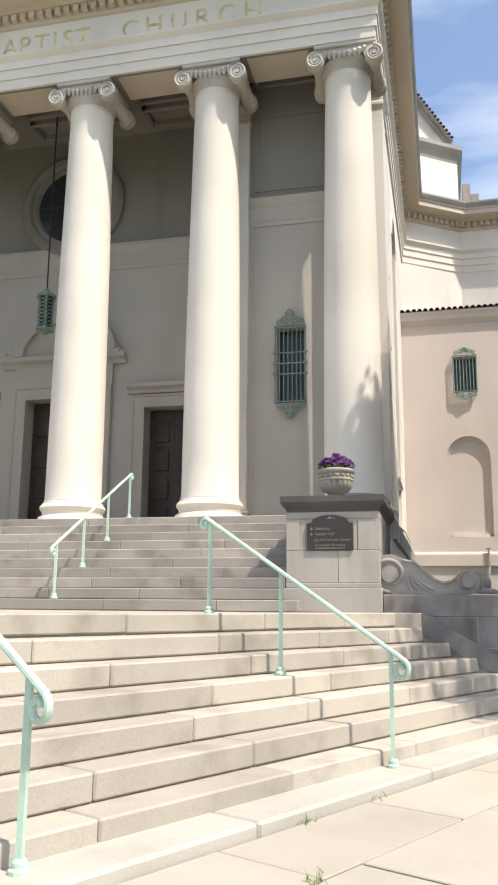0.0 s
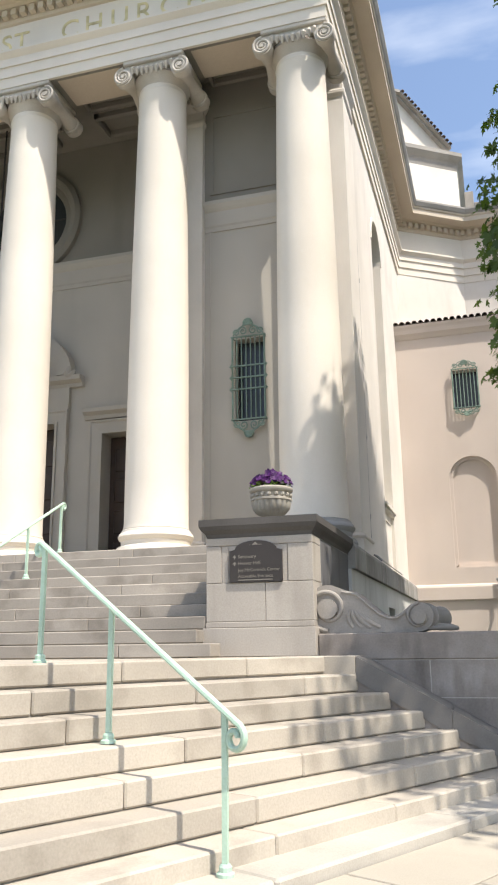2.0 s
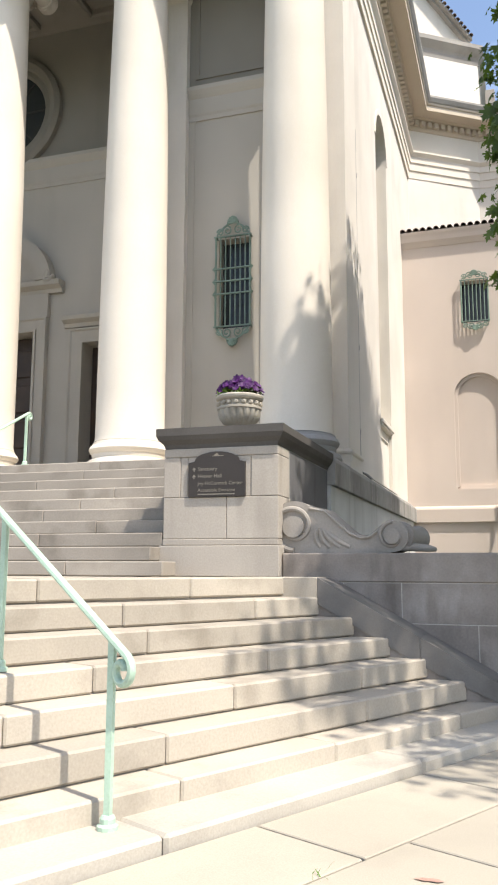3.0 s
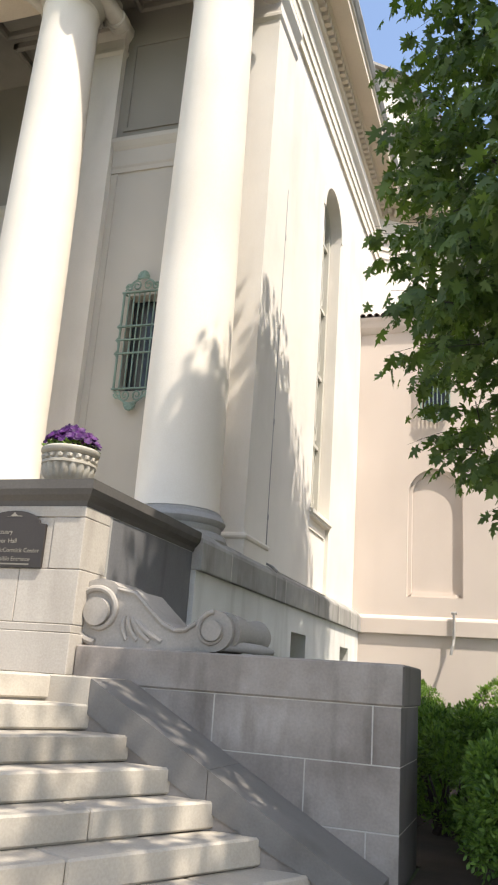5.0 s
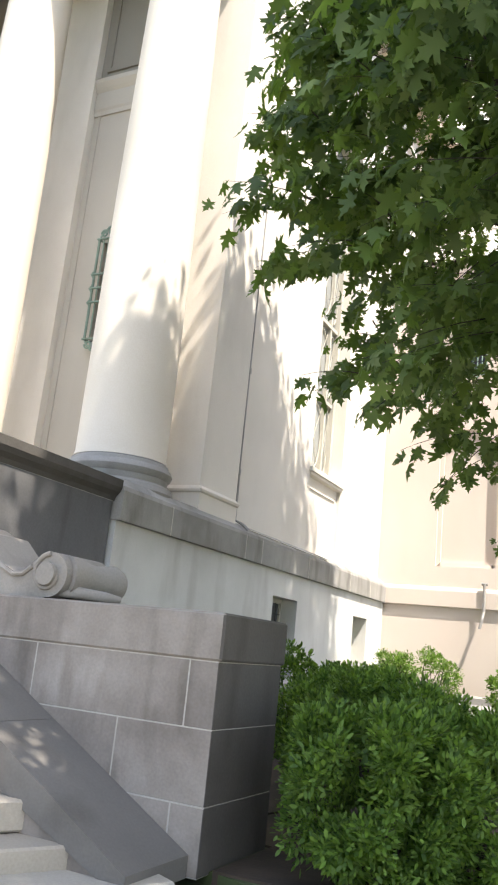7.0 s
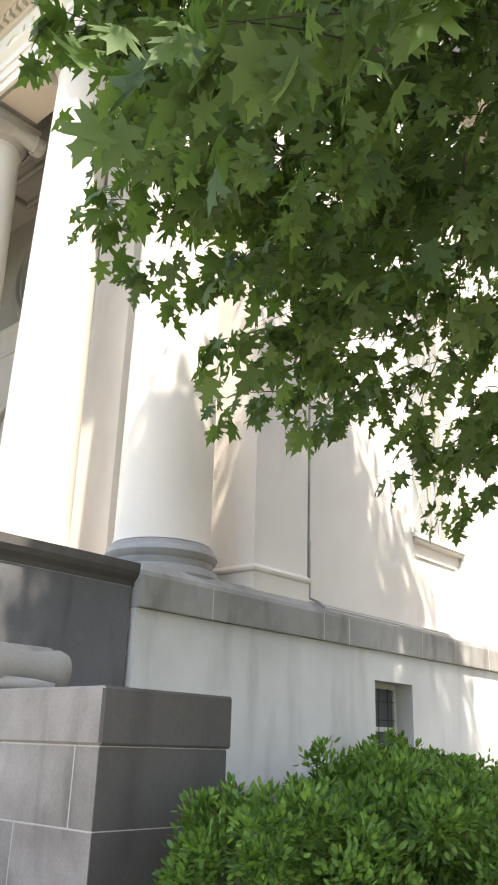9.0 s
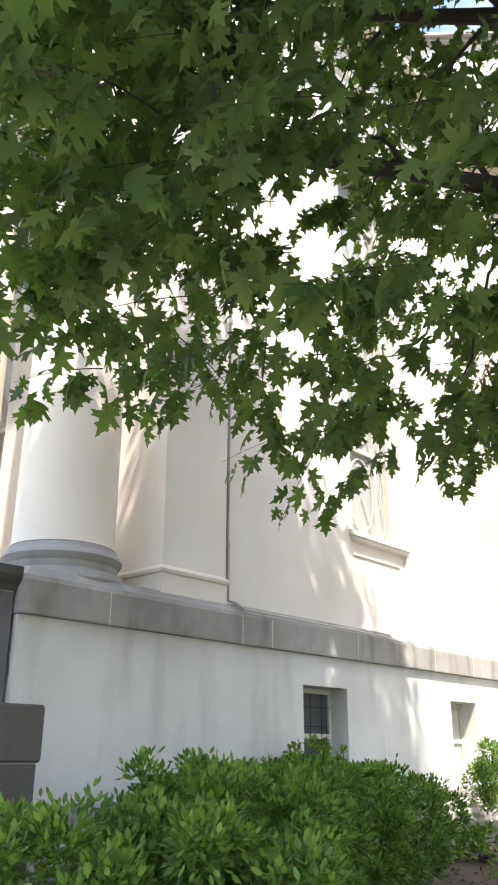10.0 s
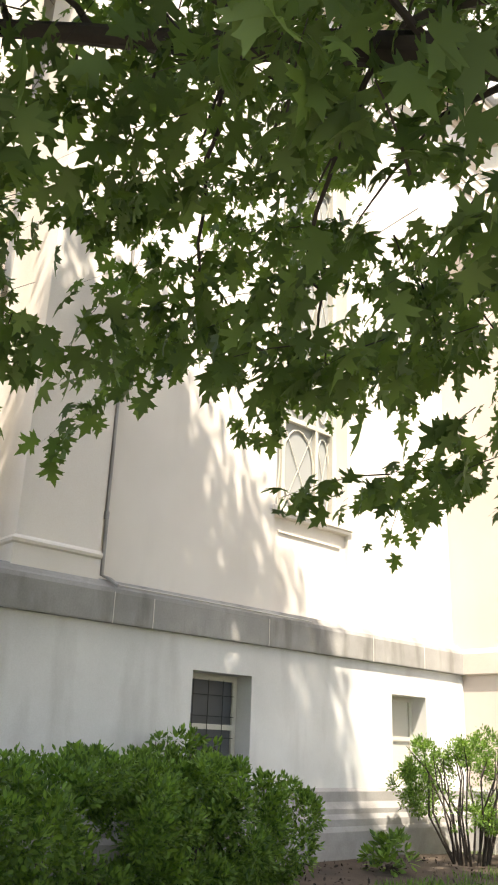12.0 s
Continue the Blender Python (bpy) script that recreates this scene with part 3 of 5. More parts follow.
# ---------------------------------------------------------------- columns
def volute(bm, cx, cz, y0, y1, r, side):
    """A scroll: a drum from y0 to y1 with a raised spiral on both faces."""
    for ya, yb in ((y0, y1),):
        ring0 = [bm.verts.new((cx + r * math.cos(2 * math.pi * i / 24), ya, cz + r * math.sin(2 * math.pi * i / 24))) for i in range(24)]
        ring1 = [bm.verts.new((cx + r * math.cos(2 * math.pi * i / 24), yb, cz + r * math.sin(2 * math.pi * i / 24))) for i in range(24)]
        bm.faces.new(ring0)
        bm.faces.new(ring1[::-1])
        for i in range(24):
            bm.faces.new((ring0[i], ring1[i], ring1[(i + 1) % 24], ring0[(i + 1) % 24]))
    for y in (y0 - 0.012, y1 + 0.012):
        pts = []
        for i in range(40):
            t = i / 39
            a = side * (-2 * math.pi * 2.4 * t) + math.pi / 2
            rr = r * (0.94 - 0.78 * t)
            pts.append((cx + rr * math.cos(a), y, cz + rr * math.sin(a)))
        tube(bm, pts, [0.032 - 0.018 * i / 39 for i in range(40)], 6)
        tube(bm, [(cx, y - 0.02, cz), (cx, y + 0.02, cz)], 0.035, 10)


def make_column(x, y):
    col = thing("column", (x, y, FLOOR), "smooth cream stone Ionic column with scrolled capital", "column", "columns of the portico")
    z = FLOOR
    bm = bmesh.new()
    lathe(bm, [(0.608, z), (0.665, z + 0.02), (0.689, z + 0.07), (0.665, z + 0.14), (0.617, z + 0.165), (0.589, z + 0.18), (0.600, z + 0.215), (0.598, z + 0.25), (0.627, z + 0.27), (0.651, z + 0.32), (0.627, z + 0.375), (0.600, z + 0.39), (0.590, z + 0.43), (0.560, z + 0.45)], x, y, 48)
    dark_base = x > -4.0
    part("base", bm, BASE_STONE if dark_base else STONE, col, "darker grey moulded base" if dark_base else "", smooth=True)
    bm = bmesh.new()
    prof = [(0.575, z + 0.45), (0.555, z + 0.52)]
    h = 11.8 - (z + 0.52)
    for i in range(1, 13):
        t = i / 12
        prof.append((0.555 - 0.095 * t ** 1.7, z + 0.52 + h * t))
    prof += [(0.468, 11.82), (0.474, 11.84), (0.468, 11.86), (0.458, 11.87), (0.458, 11.94)]
    lathe(bm, prof, x, y, 48)
    part("shaft", bm, STONE, col, smooth=True)
    bm = bmesh.new()
    lathe(bm, [(0.46, 11.93), (0.48, 11.98), (0.53, 12.04), (0.57, 12.12), (0.55, 12.2), (0.50, 12.24)], x, y, 40)
    box(bm, x - 0.62, x + 0.62, y - 0.56, y + 0.56, 12.38, 12.48, 0.02)
    box(bm, x - 0.60, x + 0.60, y - 0.50, y + 0.50, 12.22, 12.38)
    for sx in (-1, 1):
        volute(bm, x + sx * 0.58, 12.09, y - 0.60, y - 0.46, 0.185, sx)
        volute(bm, x + sx * 0.58, 12.09, y + 0.46, y + 0.60, 0.185, sx)
        tube(bm, [(x + sx * 0.58, y - 0.47, 12.11), (x + sx * 0.57, y - 0.25, 12.14), (x + sx * 0.56, y, 12.16), (x + sx * 0.57, y + 0.25, 12.14), (x + sx * 0.58, y + 0.47, 12.11)], [0.16, 0.135, 0.115, 0.135, 0.16], 14)
    for i in range(9):
        ex = x - 0.40 + 0.10 * i
        sag = 0.05 * (1 - ((i - 4) / 4) ** 2)
        for sy in (-1, 1):
            tube(bm, [(ex, y + sy * 0.55, 12.3 - sag), (ex, y + sy * 0.60, 12.22 - sag), (ex, y + sy * 0.57, 12.12 - sag)], [0.03, 0.046, 0.02], 8)
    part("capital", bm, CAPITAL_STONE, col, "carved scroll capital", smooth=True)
    return col


make_column(COLS[0], COL_Y)
pale_col = make_column(COLS[1], COL_Y)
for cx in COLS[2:]:
    copy_thing(pale_col, pose(cx, COL_Y, FLOOR))

# soffit panels over the portico
bm = bmesh.new()
for a, b in zip(COLS[1:], COLS):
    box(bm, a + 0.75, b - 0.75, 15.02, 15.82, AR - 0.012, AR + 0.02)
structure("soffit_panels", bm, SOFFIT, "buff stone panels under the architrave", "soffit")
# dark strip between the panels: shade beside the capitals put into the colour
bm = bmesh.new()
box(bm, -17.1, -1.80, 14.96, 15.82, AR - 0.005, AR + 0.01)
structure("soffit_bed", bm, DARK_PORTICO, "buff stone panels under the architrave", "soffit")
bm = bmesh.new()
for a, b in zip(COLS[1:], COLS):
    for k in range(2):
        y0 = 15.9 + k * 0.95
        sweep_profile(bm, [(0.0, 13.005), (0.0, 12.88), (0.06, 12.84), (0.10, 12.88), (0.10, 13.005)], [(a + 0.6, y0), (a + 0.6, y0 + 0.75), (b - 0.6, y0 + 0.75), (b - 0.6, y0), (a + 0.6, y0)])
structure("ceiling_coffers", bm, DARK_PORTICO, "moulded stone coffer frames of the portico ceiling", "ceiling")

# pilasters behind the columns and the corner pier
def pilaster(x0, x1, y0, y1, base=True, wide=0.05):
    p = thing("pilaster", ((x0 + x1) / 2, (y0 + y1) / 2, FLOOR), "flat pale stone pilaster with moulded base and cap", "pilaster", "pilasters of the portico", "structure")
    bm = bmesh.new()
    box(bm, x0, x1, y0, y1, FLOOR + 0.36, 11.89)
    part("shaft", bm, STUCCO, p)
    bm = bmesh.new()
    path = [(x0, y1), (x0, y0), (x1, y0), (x1, y1)]
    sweep_profile(bm, [(-0.1, FLOOR + 0.001), (0.03, FLOOR + 0.001), (0.03, FLOOR + 0.27), (0.06, FLOOR + 0.285), (0.07, FLOOR + 0.315), (0.055, FLOOR + 0.34), (0.028, FLOOR + 0.35), (0.004, FLOOR + 0.37), (-0.1, FLOOR + 0.37)], path)
    part("base", bm, STUCCO, p)
    bm = bmesh.new()
    sweep_profile(bm, [(-0.1, 11.86), (0.004, 11.86), (0.035, 11.92), (0.035, 11.98), (0.01, 12.01), (0.01, 12.19), (0.05, 12.26), (0.09, 12.34), (0.09, 12.465), (-0.1, 12.465)], path)
    part("cap", bm, STUCCO, p)
    return p


pilaster(-2.86, -1.74, 16.36, 17.38)
pilaster(-5.62, -4.68, 16.46, 17.9)

# belt courses
bm = bmesh.new()
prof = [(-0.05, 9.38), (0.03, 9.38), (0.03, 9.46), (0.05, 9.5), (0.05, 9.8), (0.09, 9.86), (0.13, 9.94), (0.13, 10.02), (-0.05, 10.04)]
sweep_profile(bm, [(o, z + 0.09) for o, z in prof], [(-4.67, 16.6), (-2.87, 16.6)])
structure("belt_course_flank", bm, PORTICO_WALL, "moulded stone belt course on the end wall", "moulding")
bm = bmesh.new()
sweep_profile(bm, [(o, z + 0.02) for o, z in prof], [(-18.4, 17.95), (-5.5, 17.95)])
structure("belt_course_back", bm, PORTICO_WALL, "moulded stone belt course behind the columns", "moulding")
bm = bmesh.new()
for x0, x1, z0, z1 in ((-4.55, -2.95, 10.3, 12.15),):
    for a, b, c, d in ((x0, x1, z0, z0 + 0.07), (x0, x1, z1 - 0.07, z1), (x0, x0 + 0.07, z0 + 0.07, z1 - 0.07), (x1 - 0.07, x1, z0 + 0.07, z1 - 0.07)):
        box(bm, a, b, 16.57, 16.61, c, d)
structure("wall_panel_frame", bm, DARK_PORTICO, "raised stone panel frame on the end wall", "moulding")
bm = bmesh.new()
for x0 in (-4.60, -2.96):
    box(bm, x0, x0 + 0.05, 16.58, 16.61, FLOOR, 9.47)
structure("wall_panel_strips", bm, PORTICO_WALL, "narrow raised stone strips on the end wall", "moulding")

# ---------------------------------------------------------------- doors
def doorway(x0, x1, z1, arched):
    d = thing("door_1" if arched else "door_2", ((x0 + x1) / 2, 18.2, FLOOR), "dark brown wooden double door in a moulded stone surround", "door", "church doors", "structure")
    for sx, (a, b) in enumerate(((x0 + 0.02, (x0 + x1) / 2 - 0.006), ((x0 + x1) / 2 + 0.006, x1 - 0.02))):
        bm = bmesh.new()
        box(bm, a, b, 18.30, 18.36, FLOOR + 0.01, z1 - 0.02, 0.006)
        w = b - a
        for r in range(4):
            za = FLOOR + 0.18 + r * (z1 - FLOOR - 0.3) / 4
            zb = za + (z1 - FLOOR - 0.3) / 4 - 0.16
            box(bm, a + 0.12, b - 0.12, 18.27, 18.31, za, zb, 0.02)
        part("door_leaf", bm, WOOD, d)
    bm = bmesh.new()
    tube(bm, [((x0 + x1) / 2 - 0.1, 18.24, FLOOR + 1.0), ((x0 + x1) / 2 - 0.1, 18.24, FLOOR + 1.25)], 0.015, 8)
    part("handle", bm, BRONZE, d)
    bm = bmesh.new()
    prof = [(-0.02, 0.0), (-0.02, 0.10), (0.03, 0.10), (0.03, 0.06), (0.22, 0.085), (0.25, 0.12), (0.28, 0.12), (0.28, 0.0)]
    path = [(x0, FLOOR), (x0, z1), (x1, z1), (x1, FLOOR)]
    rings = []
    for i, (px, pz) in enumerate(path):
        sx = -1 if i < 2 else 1
        top = 1 if i in (1, 2) else 0
        rings.append([bm.verts.new((px + sx * o, 17.95 - dd, pz + top * o)) for o, dd in prof])
    for r1, r2 in zip(rings, rings[1:]):
        for k in range(len(prof)):
            bm.faces.new((r1[k], r2[k], r2[(k + 1) % len(prof)], r1[(k + 1) % len(prof)]))
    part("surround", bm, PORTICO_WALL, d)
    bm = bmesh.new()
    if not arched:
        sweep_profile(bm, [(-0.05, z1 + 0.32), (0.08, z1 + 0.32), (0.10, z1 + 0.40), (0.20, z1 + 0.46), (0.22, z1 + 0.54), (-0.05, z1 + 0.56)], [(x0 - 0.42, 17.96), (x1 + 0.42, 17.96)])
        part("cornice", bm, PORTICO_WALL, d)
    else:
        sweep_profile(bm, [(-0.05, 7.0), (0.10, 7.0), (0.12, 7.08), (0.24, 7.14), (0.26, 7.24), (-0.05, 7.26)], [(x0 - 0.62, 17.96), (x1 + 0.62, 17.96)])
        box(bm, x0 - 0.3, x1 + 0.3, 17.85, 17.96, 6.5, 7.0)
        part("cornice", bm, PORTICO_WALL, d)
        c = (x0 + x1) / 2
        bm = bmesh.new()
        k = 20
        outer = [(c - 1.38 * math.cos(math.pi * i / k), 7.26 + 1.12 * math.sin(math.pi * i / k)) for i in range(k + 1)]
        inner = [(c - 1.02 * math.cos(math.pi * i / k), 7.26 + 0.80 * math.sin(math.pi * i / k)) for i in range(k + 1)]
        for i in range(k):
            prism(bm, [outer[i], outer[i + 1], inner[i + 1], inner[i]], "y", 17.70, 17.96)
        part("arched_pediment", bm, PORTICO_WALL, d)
        bm = bmesh.new()
        for i in range(k):
            prism(bm, [inner[i], inner[i + 1], (c, 7.262)], "y", 17.82, 17.955)
        for sx in (-1, 1):
            pts = [(c + sx * (1.32 + 0.14 * t / 14 * math.cos(t * 0.5)), 17.72, 7.30 + 0.16 * math.sin(t * 0.5) * (1 - t / 16)) for t in range(15)]
            tube(bm, pts, 0.05, 6)
        part("carving", bm, PORTICO_WALL, d, smooth=True)
    return d


doorway(-12.93, -11.65, 5.9, False)
doorway(-10.53, -8.59, 6.22, True)
doorway(-7.48, -6.2, 5.9, False)

# round window over the middle door
rose = thing("window_1", (-9.55, 17.9, 11.2), "round window with deep moulded stone ring above the doors", "window", kind="structure")
bm = bmesh.new()
seg = 40
rprof = [(0.95, 0.02), (1.0, 0.10), (1.1, 0.08), (1.14, 0.16), (1.26, 0.18), (1.36, 0.12), (1.36, 0.0)]
rings = [[bm.verts.new((-9.55 + r * math.cos(2 * math.pi * i / seg), 17.95 - dd, 11.2 + r * math.sin(2 * math.pi * i / seg))) for i in range(seg)] for r, dd in rprof]
for a, b in zip(rings, rings[1:]):
    for i in range(seg):
        bm.faces.new((a[i], b[i], b[(i + 1) % seg], a[(i + 1) % seg]))
part("stone_ring", bm, DARK_PORTICO, rose, smooth=True)
bm = bmesh.new()
bm.faces.new([bm.verts.new((-9.55 + 0.96 * math.cos(2 * math.pi * i / seg), 17.94, 11.2 + 0.96 * math.sin(2 * math.pi * i / seg))) for i in range(seg)])
part("pane", bm, glass_mat, rose)
bm = bmesh.new()
for k in range(4):
    a = k * math.pi / 4
    tube(bm, [(-9.55 - 0.95 * math.cos(a), 17.925, 11.2 - 0.95 * math.sin(a)), (-9.55 + 0.95 * math.cos(a), 17.925, 11.2 + 0.95 * math.sin(a))], 0.02, 6)
part("glazing_bar", bm, DARK_IN, rose)

# hanging lantern
lantern = thing("hanging_lantern", (-9.45, 16.6, 12.9), "verdigris pierced metal lantern hanging on a long chain", "lantern")
bm = bmesh.new()
for i in range(6):
    a = 2 * math.pi * i / 6
    tube(bm, [(-9.45 + 0.19 * math.cos(a), 16.6 + 0.19 * math.sin(a), 7.5), (-9.45 + 0.19 * math.cos(a), 16.6 + 0.19 * math.sin(a), 8.25)], 0.018, 6)
    b = 2 * math.pi * (i + 1) / 6
    for k in range(8):
        z = 7.52 + k * 0.088
        tube(bm, [(-9.45 + 0.19 * math.cos(a), 16.6 + 0.19 * math.sin(a), z), (-9.45 + 0.19 * math.cos(b), 16.6 + 0.19 * math.sin(b), z + 0.088)], 0.009, 4)
        tube(bm, [(-9.45 + 0.19 * math.cos(b), 16.6 + 0.19 * math.sin(b), z), (-9.45 + 0.19 * math.cos(a), 16.6 + 0.19 * math.sin(a), z + 0.088)], 0.009, 4)
part("cage", bm, COPPER_OLD, lantern)
bm = bmesh.new()
lathe(bm, [(0.05, 7.38), (0.12, 7.42), (0.22, 7.47), (0.23, 7.51)], -9.45, 16.6, 6)
part("bottom_cap", bm, COPPER_OLD, lantern)
bm = bmesh.new()
lathe(bm, [(0.24, 8.25), (0.22, 8.30), (0.10, 8.38), (0.05, 8.46)], -9.45, 16.6, 6)
part("cap", bm, COPPER_OLD, lantern)
bm = bmesh.new()
lathe(bm, [(0.15, 7.51), (0.15, 8.25)], -9.45, 16.6, 12)
part("glass", bm, glass_mat, lantern)
bm = bmesh.new()
tube(bm, [(-9.45, 16.6, 8.45), (-9.45, 16.6, 13.1)], 0.018, 6)
part("chain", bm, DARK_IN, lantern)

# ---------------------------------------------------------------- grilles
def grille(x0, x1, y, z0, z1, name, crest):
    g = thing(name, ((x0 + x1) / 2, y, z0), "window behind a verdigris iron grille with scrolled crest", "window", kind="structure")
    bm = bmesh.new()
    box(bm, x0 + 0.01, x1 - 0.01, y + 0.24, y + 0.28, z0 + 0.01, z1 - 0.01)
    part("pane", bm, glass_mat, g)
    n = max(5, round((x1 - x0) / 0.09))
    for i in range(n + 1):
        bm = bmesh.new()
        x = x0 + (x1 - x0) * i / n
        tube(bm, [(x, y - 0.10, z0), (x, y - 0.10, z1)], 0.012 if 0 < i < n else 0.02, 6)
        part("bar", bm, GRILLE, g)
    bm = bmesh.new()
    for z in [z0, z1] + ([z0 + (z1 - z0) * f for f in (0.36, 0.5, 0.64)] if crest > 0.2 else []):
        box(bm, x0 - 0.03, x1 + 0.03, y - 0.13, y - 0.09, z - 0.010, z + 0.010)
    for z in (z0, z1):
        for x in (x0, x1):
            tube(bm, [(x, y - 0.11, z), (x, y + 0.02, z)], 0.014, 6)
    part("rail", bm, GRILLE, g)
    for up, zz in ((1, z1), (-1, z0)):
        bm = bmesh.new()
        c, w = (x0 + x1) / 2, (x1 - x0) / 2
        for sx in (-1, 1):
            for cx, r in ((0.32, 0.30), (0.74, 0.22)):
                pts = []
                for i in range(26):
                    t = i / 25
                    a = t * 2 * math.pi * 1.4
                    rr = r * w * (1 - 0.75 * t)
                    pts.append((c + sx * (cx * w + rr * math.cos(a) * 0.9), y - 0.11, zz + up * (0.02 + r * w * 0.95 + rr * math.sin(a))))
                tube(bm, pts, 0.014, 5)
            tube(bm, [(c + sx * 0.95 * w, y - 0.11, zz + up * 0.03), (c + sx * 0.55 * w, y - 0.11, zz + up * crest * 0.55), (c + sx * 0.1 * w, y - 0.11, zz + up * crest * 0.8)], 0.014, 5)
        for i in range(7):
            a = math.pi * i / 6
            tube(bm, [(c, y - 0.11, zz + up * crest * 0.75), (c + 0.10 * math.cos(a), y - 0.115, zz + up * (crest * 0.75 + 0.12 * math.sin(a)))], [0.016, 0.03], 5)
        part("scroll_crest", bm, GRILLE, g, smooth=True)
    if crest > 0.2:
        bm = bmesh.new()
        for x, sx in ((x0, -1), (x1, 1)):
            for f in (0.36, 0.5, 0.64):
                tube(bm, [(x, y - 0.11, z0 + (z1 - z0) * f - 0.05), (x + sx * 0.05, y - 0.11, z0 + (z1 - z0) * f), (x, y - 0.11, z0 + (z1 - z0) * f + 0.05)], 0.014, 6)
        part("boss", bm, GRILLE, g)
    return g


grille(-4.08, -3.45, 16.59, 5.50, 7.13, "window_2", 0.32)
grille(-0.33, 0.32, 24.2, 7.5, 8.58, "window_3", 0.16)

# ---------------------------------------------------------------- tall arched window in the side wall
win = thing("window_4", (-2.0, (W_Y0 + W_Y1) / 2, 4.4), "tall arched leaded window with a pale frame and stone sill", "window", kind="structure")
bm = bmesh.new()
pts = arch_outline(W_Y0, W_Y1, 4.42, 11.42, 0.02)
bm.faces.new([bm.verts.new((-2.14, y, z)) for y, z in pts])
part("pane", bm, PALE_GLASS, win)
bm = bmesh.new()
o, i2 = arch_outline(W_Y0, W_Y1, 4.42, 11.42, 0.0), arch_outline(W_Y0, W_Y1, 4.42, 11.42, 0.09)
for k in range(len(o) - 1):
    prism(bm, [o[k], o[k + 1], i2[k + 1], i2[k]], "x", -2.16, -2.03)
cy = (W_Y0 + W_Y1) / 2
for y in (W_Y0 + 0.40, W_Y1 - 0.40):
    box(bm, -2.15, -2.07, y - 0.03, y + 0.03, 4.42, 11.1)
for z in (4.42, 5.9, 7.4, 8.9, 10.4):
    box(bm, -2.15, -2.065, W_Y0 + 0.05, W_Y1 - 0.05, z, z + 0.07)
part("window_frame", bm, FRAME_PAINT, win)
bm = bmesh.new()
for b in range(4):
    z0 = 4.5 + 1.5 * b
    for c0 in (W_Y0 + 0.22, cy, W_Y1 - 0.22):
        w = 0.15 if c0 != cy else 0.33
        tube(bm, [(-2.12, c0 + w * math.cos(2 * math.pi * i / 20), z0 + 0.70 + 0.62 * math.sin(2 * math.pi * i / 20)) for i in range(21)], 0.014, 5)
        tube(bm, [(-2.12, c0 - w, z0), (-2.12, c0 + w, z0 + 1.38)], 0.008, 4)
        tube(bm, [(-2.12, c0 + w, z0), (-2.12, c0 - w, z0 + 1.38)], 0.008, 4)
part("tracery", bm, FRAME_PAINT, win)
bm = bmesh.new()
box(bm, -2.2, -1.74, W_Y0 - 0.06, W_Y1 + 0.06, 4.34, 4.425, 0.01)
box(bm, -2.2, -1.77, W_Y0 - 0.02, W_Y1 + 0.02, 4.29, 4.345, 0.008)
part("window_sill", bm, STUCCO, win)
bm = bmesh.new()
box(bm, -2.22, -1.87, W_Y0 - 0.01, W_Y1 + 0.01, 2.95, 4.30)
box(bm, -1.90, -1.845, W_Y0 + 0.12, W_Y1 - 0.12, 4.08, 4.105)
part("apron", bm, STUCCO, win)
bm = bmesh.new()
o, i2 = arch_outline(W_Y0 - 0.1, W_Y1 + 0.1, 4.42, 11.52, 0.0), arch_outline(W_Y0, W_Y1, 4.42, 11.42, -0.002)
for k in range(1, len(o) - 2):
    prism(bm, [o[k], o[k + 1], i2[k + 1], i2[k]], "x", -1.82, -1.775)
part("arch_moulding", bm, STUCCO, win)

# basement windows
def basement_window(y0, y1, z0, z1, blind):
    w = thing("window_5", (BASE, (y0 + y1) / 2, z0), "small basement sash window deep in the wall" + (" with a lowered white blind" if blind else " with a dark screen"), "window", "basement windows", "structure")
    bm = bmesh.new()
    box(bm, -1.98, -1.95, y0 + 0.03, y1 - 0.03, z0 + 0.02, z1 - 0.02)
    part("pane", bm, FRAME_PAINT if blind else SCREEN, w)
    bm = bmesh.new()
    for a, b, c, d in ((y0, y0 + 0.06, z0, z1), (y1 - 0.06, y1, z0, z1), (y0 + 0.06, y1 - 0.06, z1 - 0.07, z1), (y0 + 0.06, y1 - 0.06, z0, z0 + 0.06), (y0 + 0.06, y1 - 0.06, (z0 + z1) / 2 - 0.03, (z0 + z1) / 2 + 0.03)):
        box(bm, -2.0, -1.92, a, b, c, d)
    part("window_frame", bm, FRAME_PAINT, w)
    if not blind:
        bm = bmesh.new()
        for k in range(1, 4):
            y = y0 + (y1 - y0) * k / 4
            tube(bm, [(-1.91, y, z0 + 0.05), (-1.91, y, z1 - 0.06)], 0.005, 5)
        for k in range(1, 5):
            z = z0 + (z1 - z0) * k / 5
            tube(bm, [(-1.91, y0 + 0.05, z), (-1.91, y1 - 0.05, z)], 0.005, 5)
        part("window_guard", bm, DARK_IN, w)


basement_window(18.72, 19.65, 0.92, 2.12, False)
basement_window(22.38, 23.2, 0.92, 2.10, True)

# ledge, plinth, pipe and cable on the side wall
bm = bmesh.new()
sweep_profile(bm, [(-0.4, 2.5), (0.065, 2.5), (0.07, 2.515), (0.07, 2.82), (0.05, 2.87), (0.0, 2.90), (-0.08, 2.975), (-0.4, 2.985)], [(-3.04, 14.60), (BASE, 14.60), (BASE, 24.2)])
ledge = structure("ledge_course", bm, LEDGE, "grey streaked stone ledge running round the basement", "ledge")
bm = bmesh.new()
sweep_profile(bm, [(-0.3, 2.502), (0.065, 2.502), (0.07, 2.515), (0.07, 2.82), (0.05, 2.87), (0.0, 2.90), (-0.08, 2.975), (-0.3, 2.985)], [(BASE + 0.03, 24.2), (1.95, 24.2)])
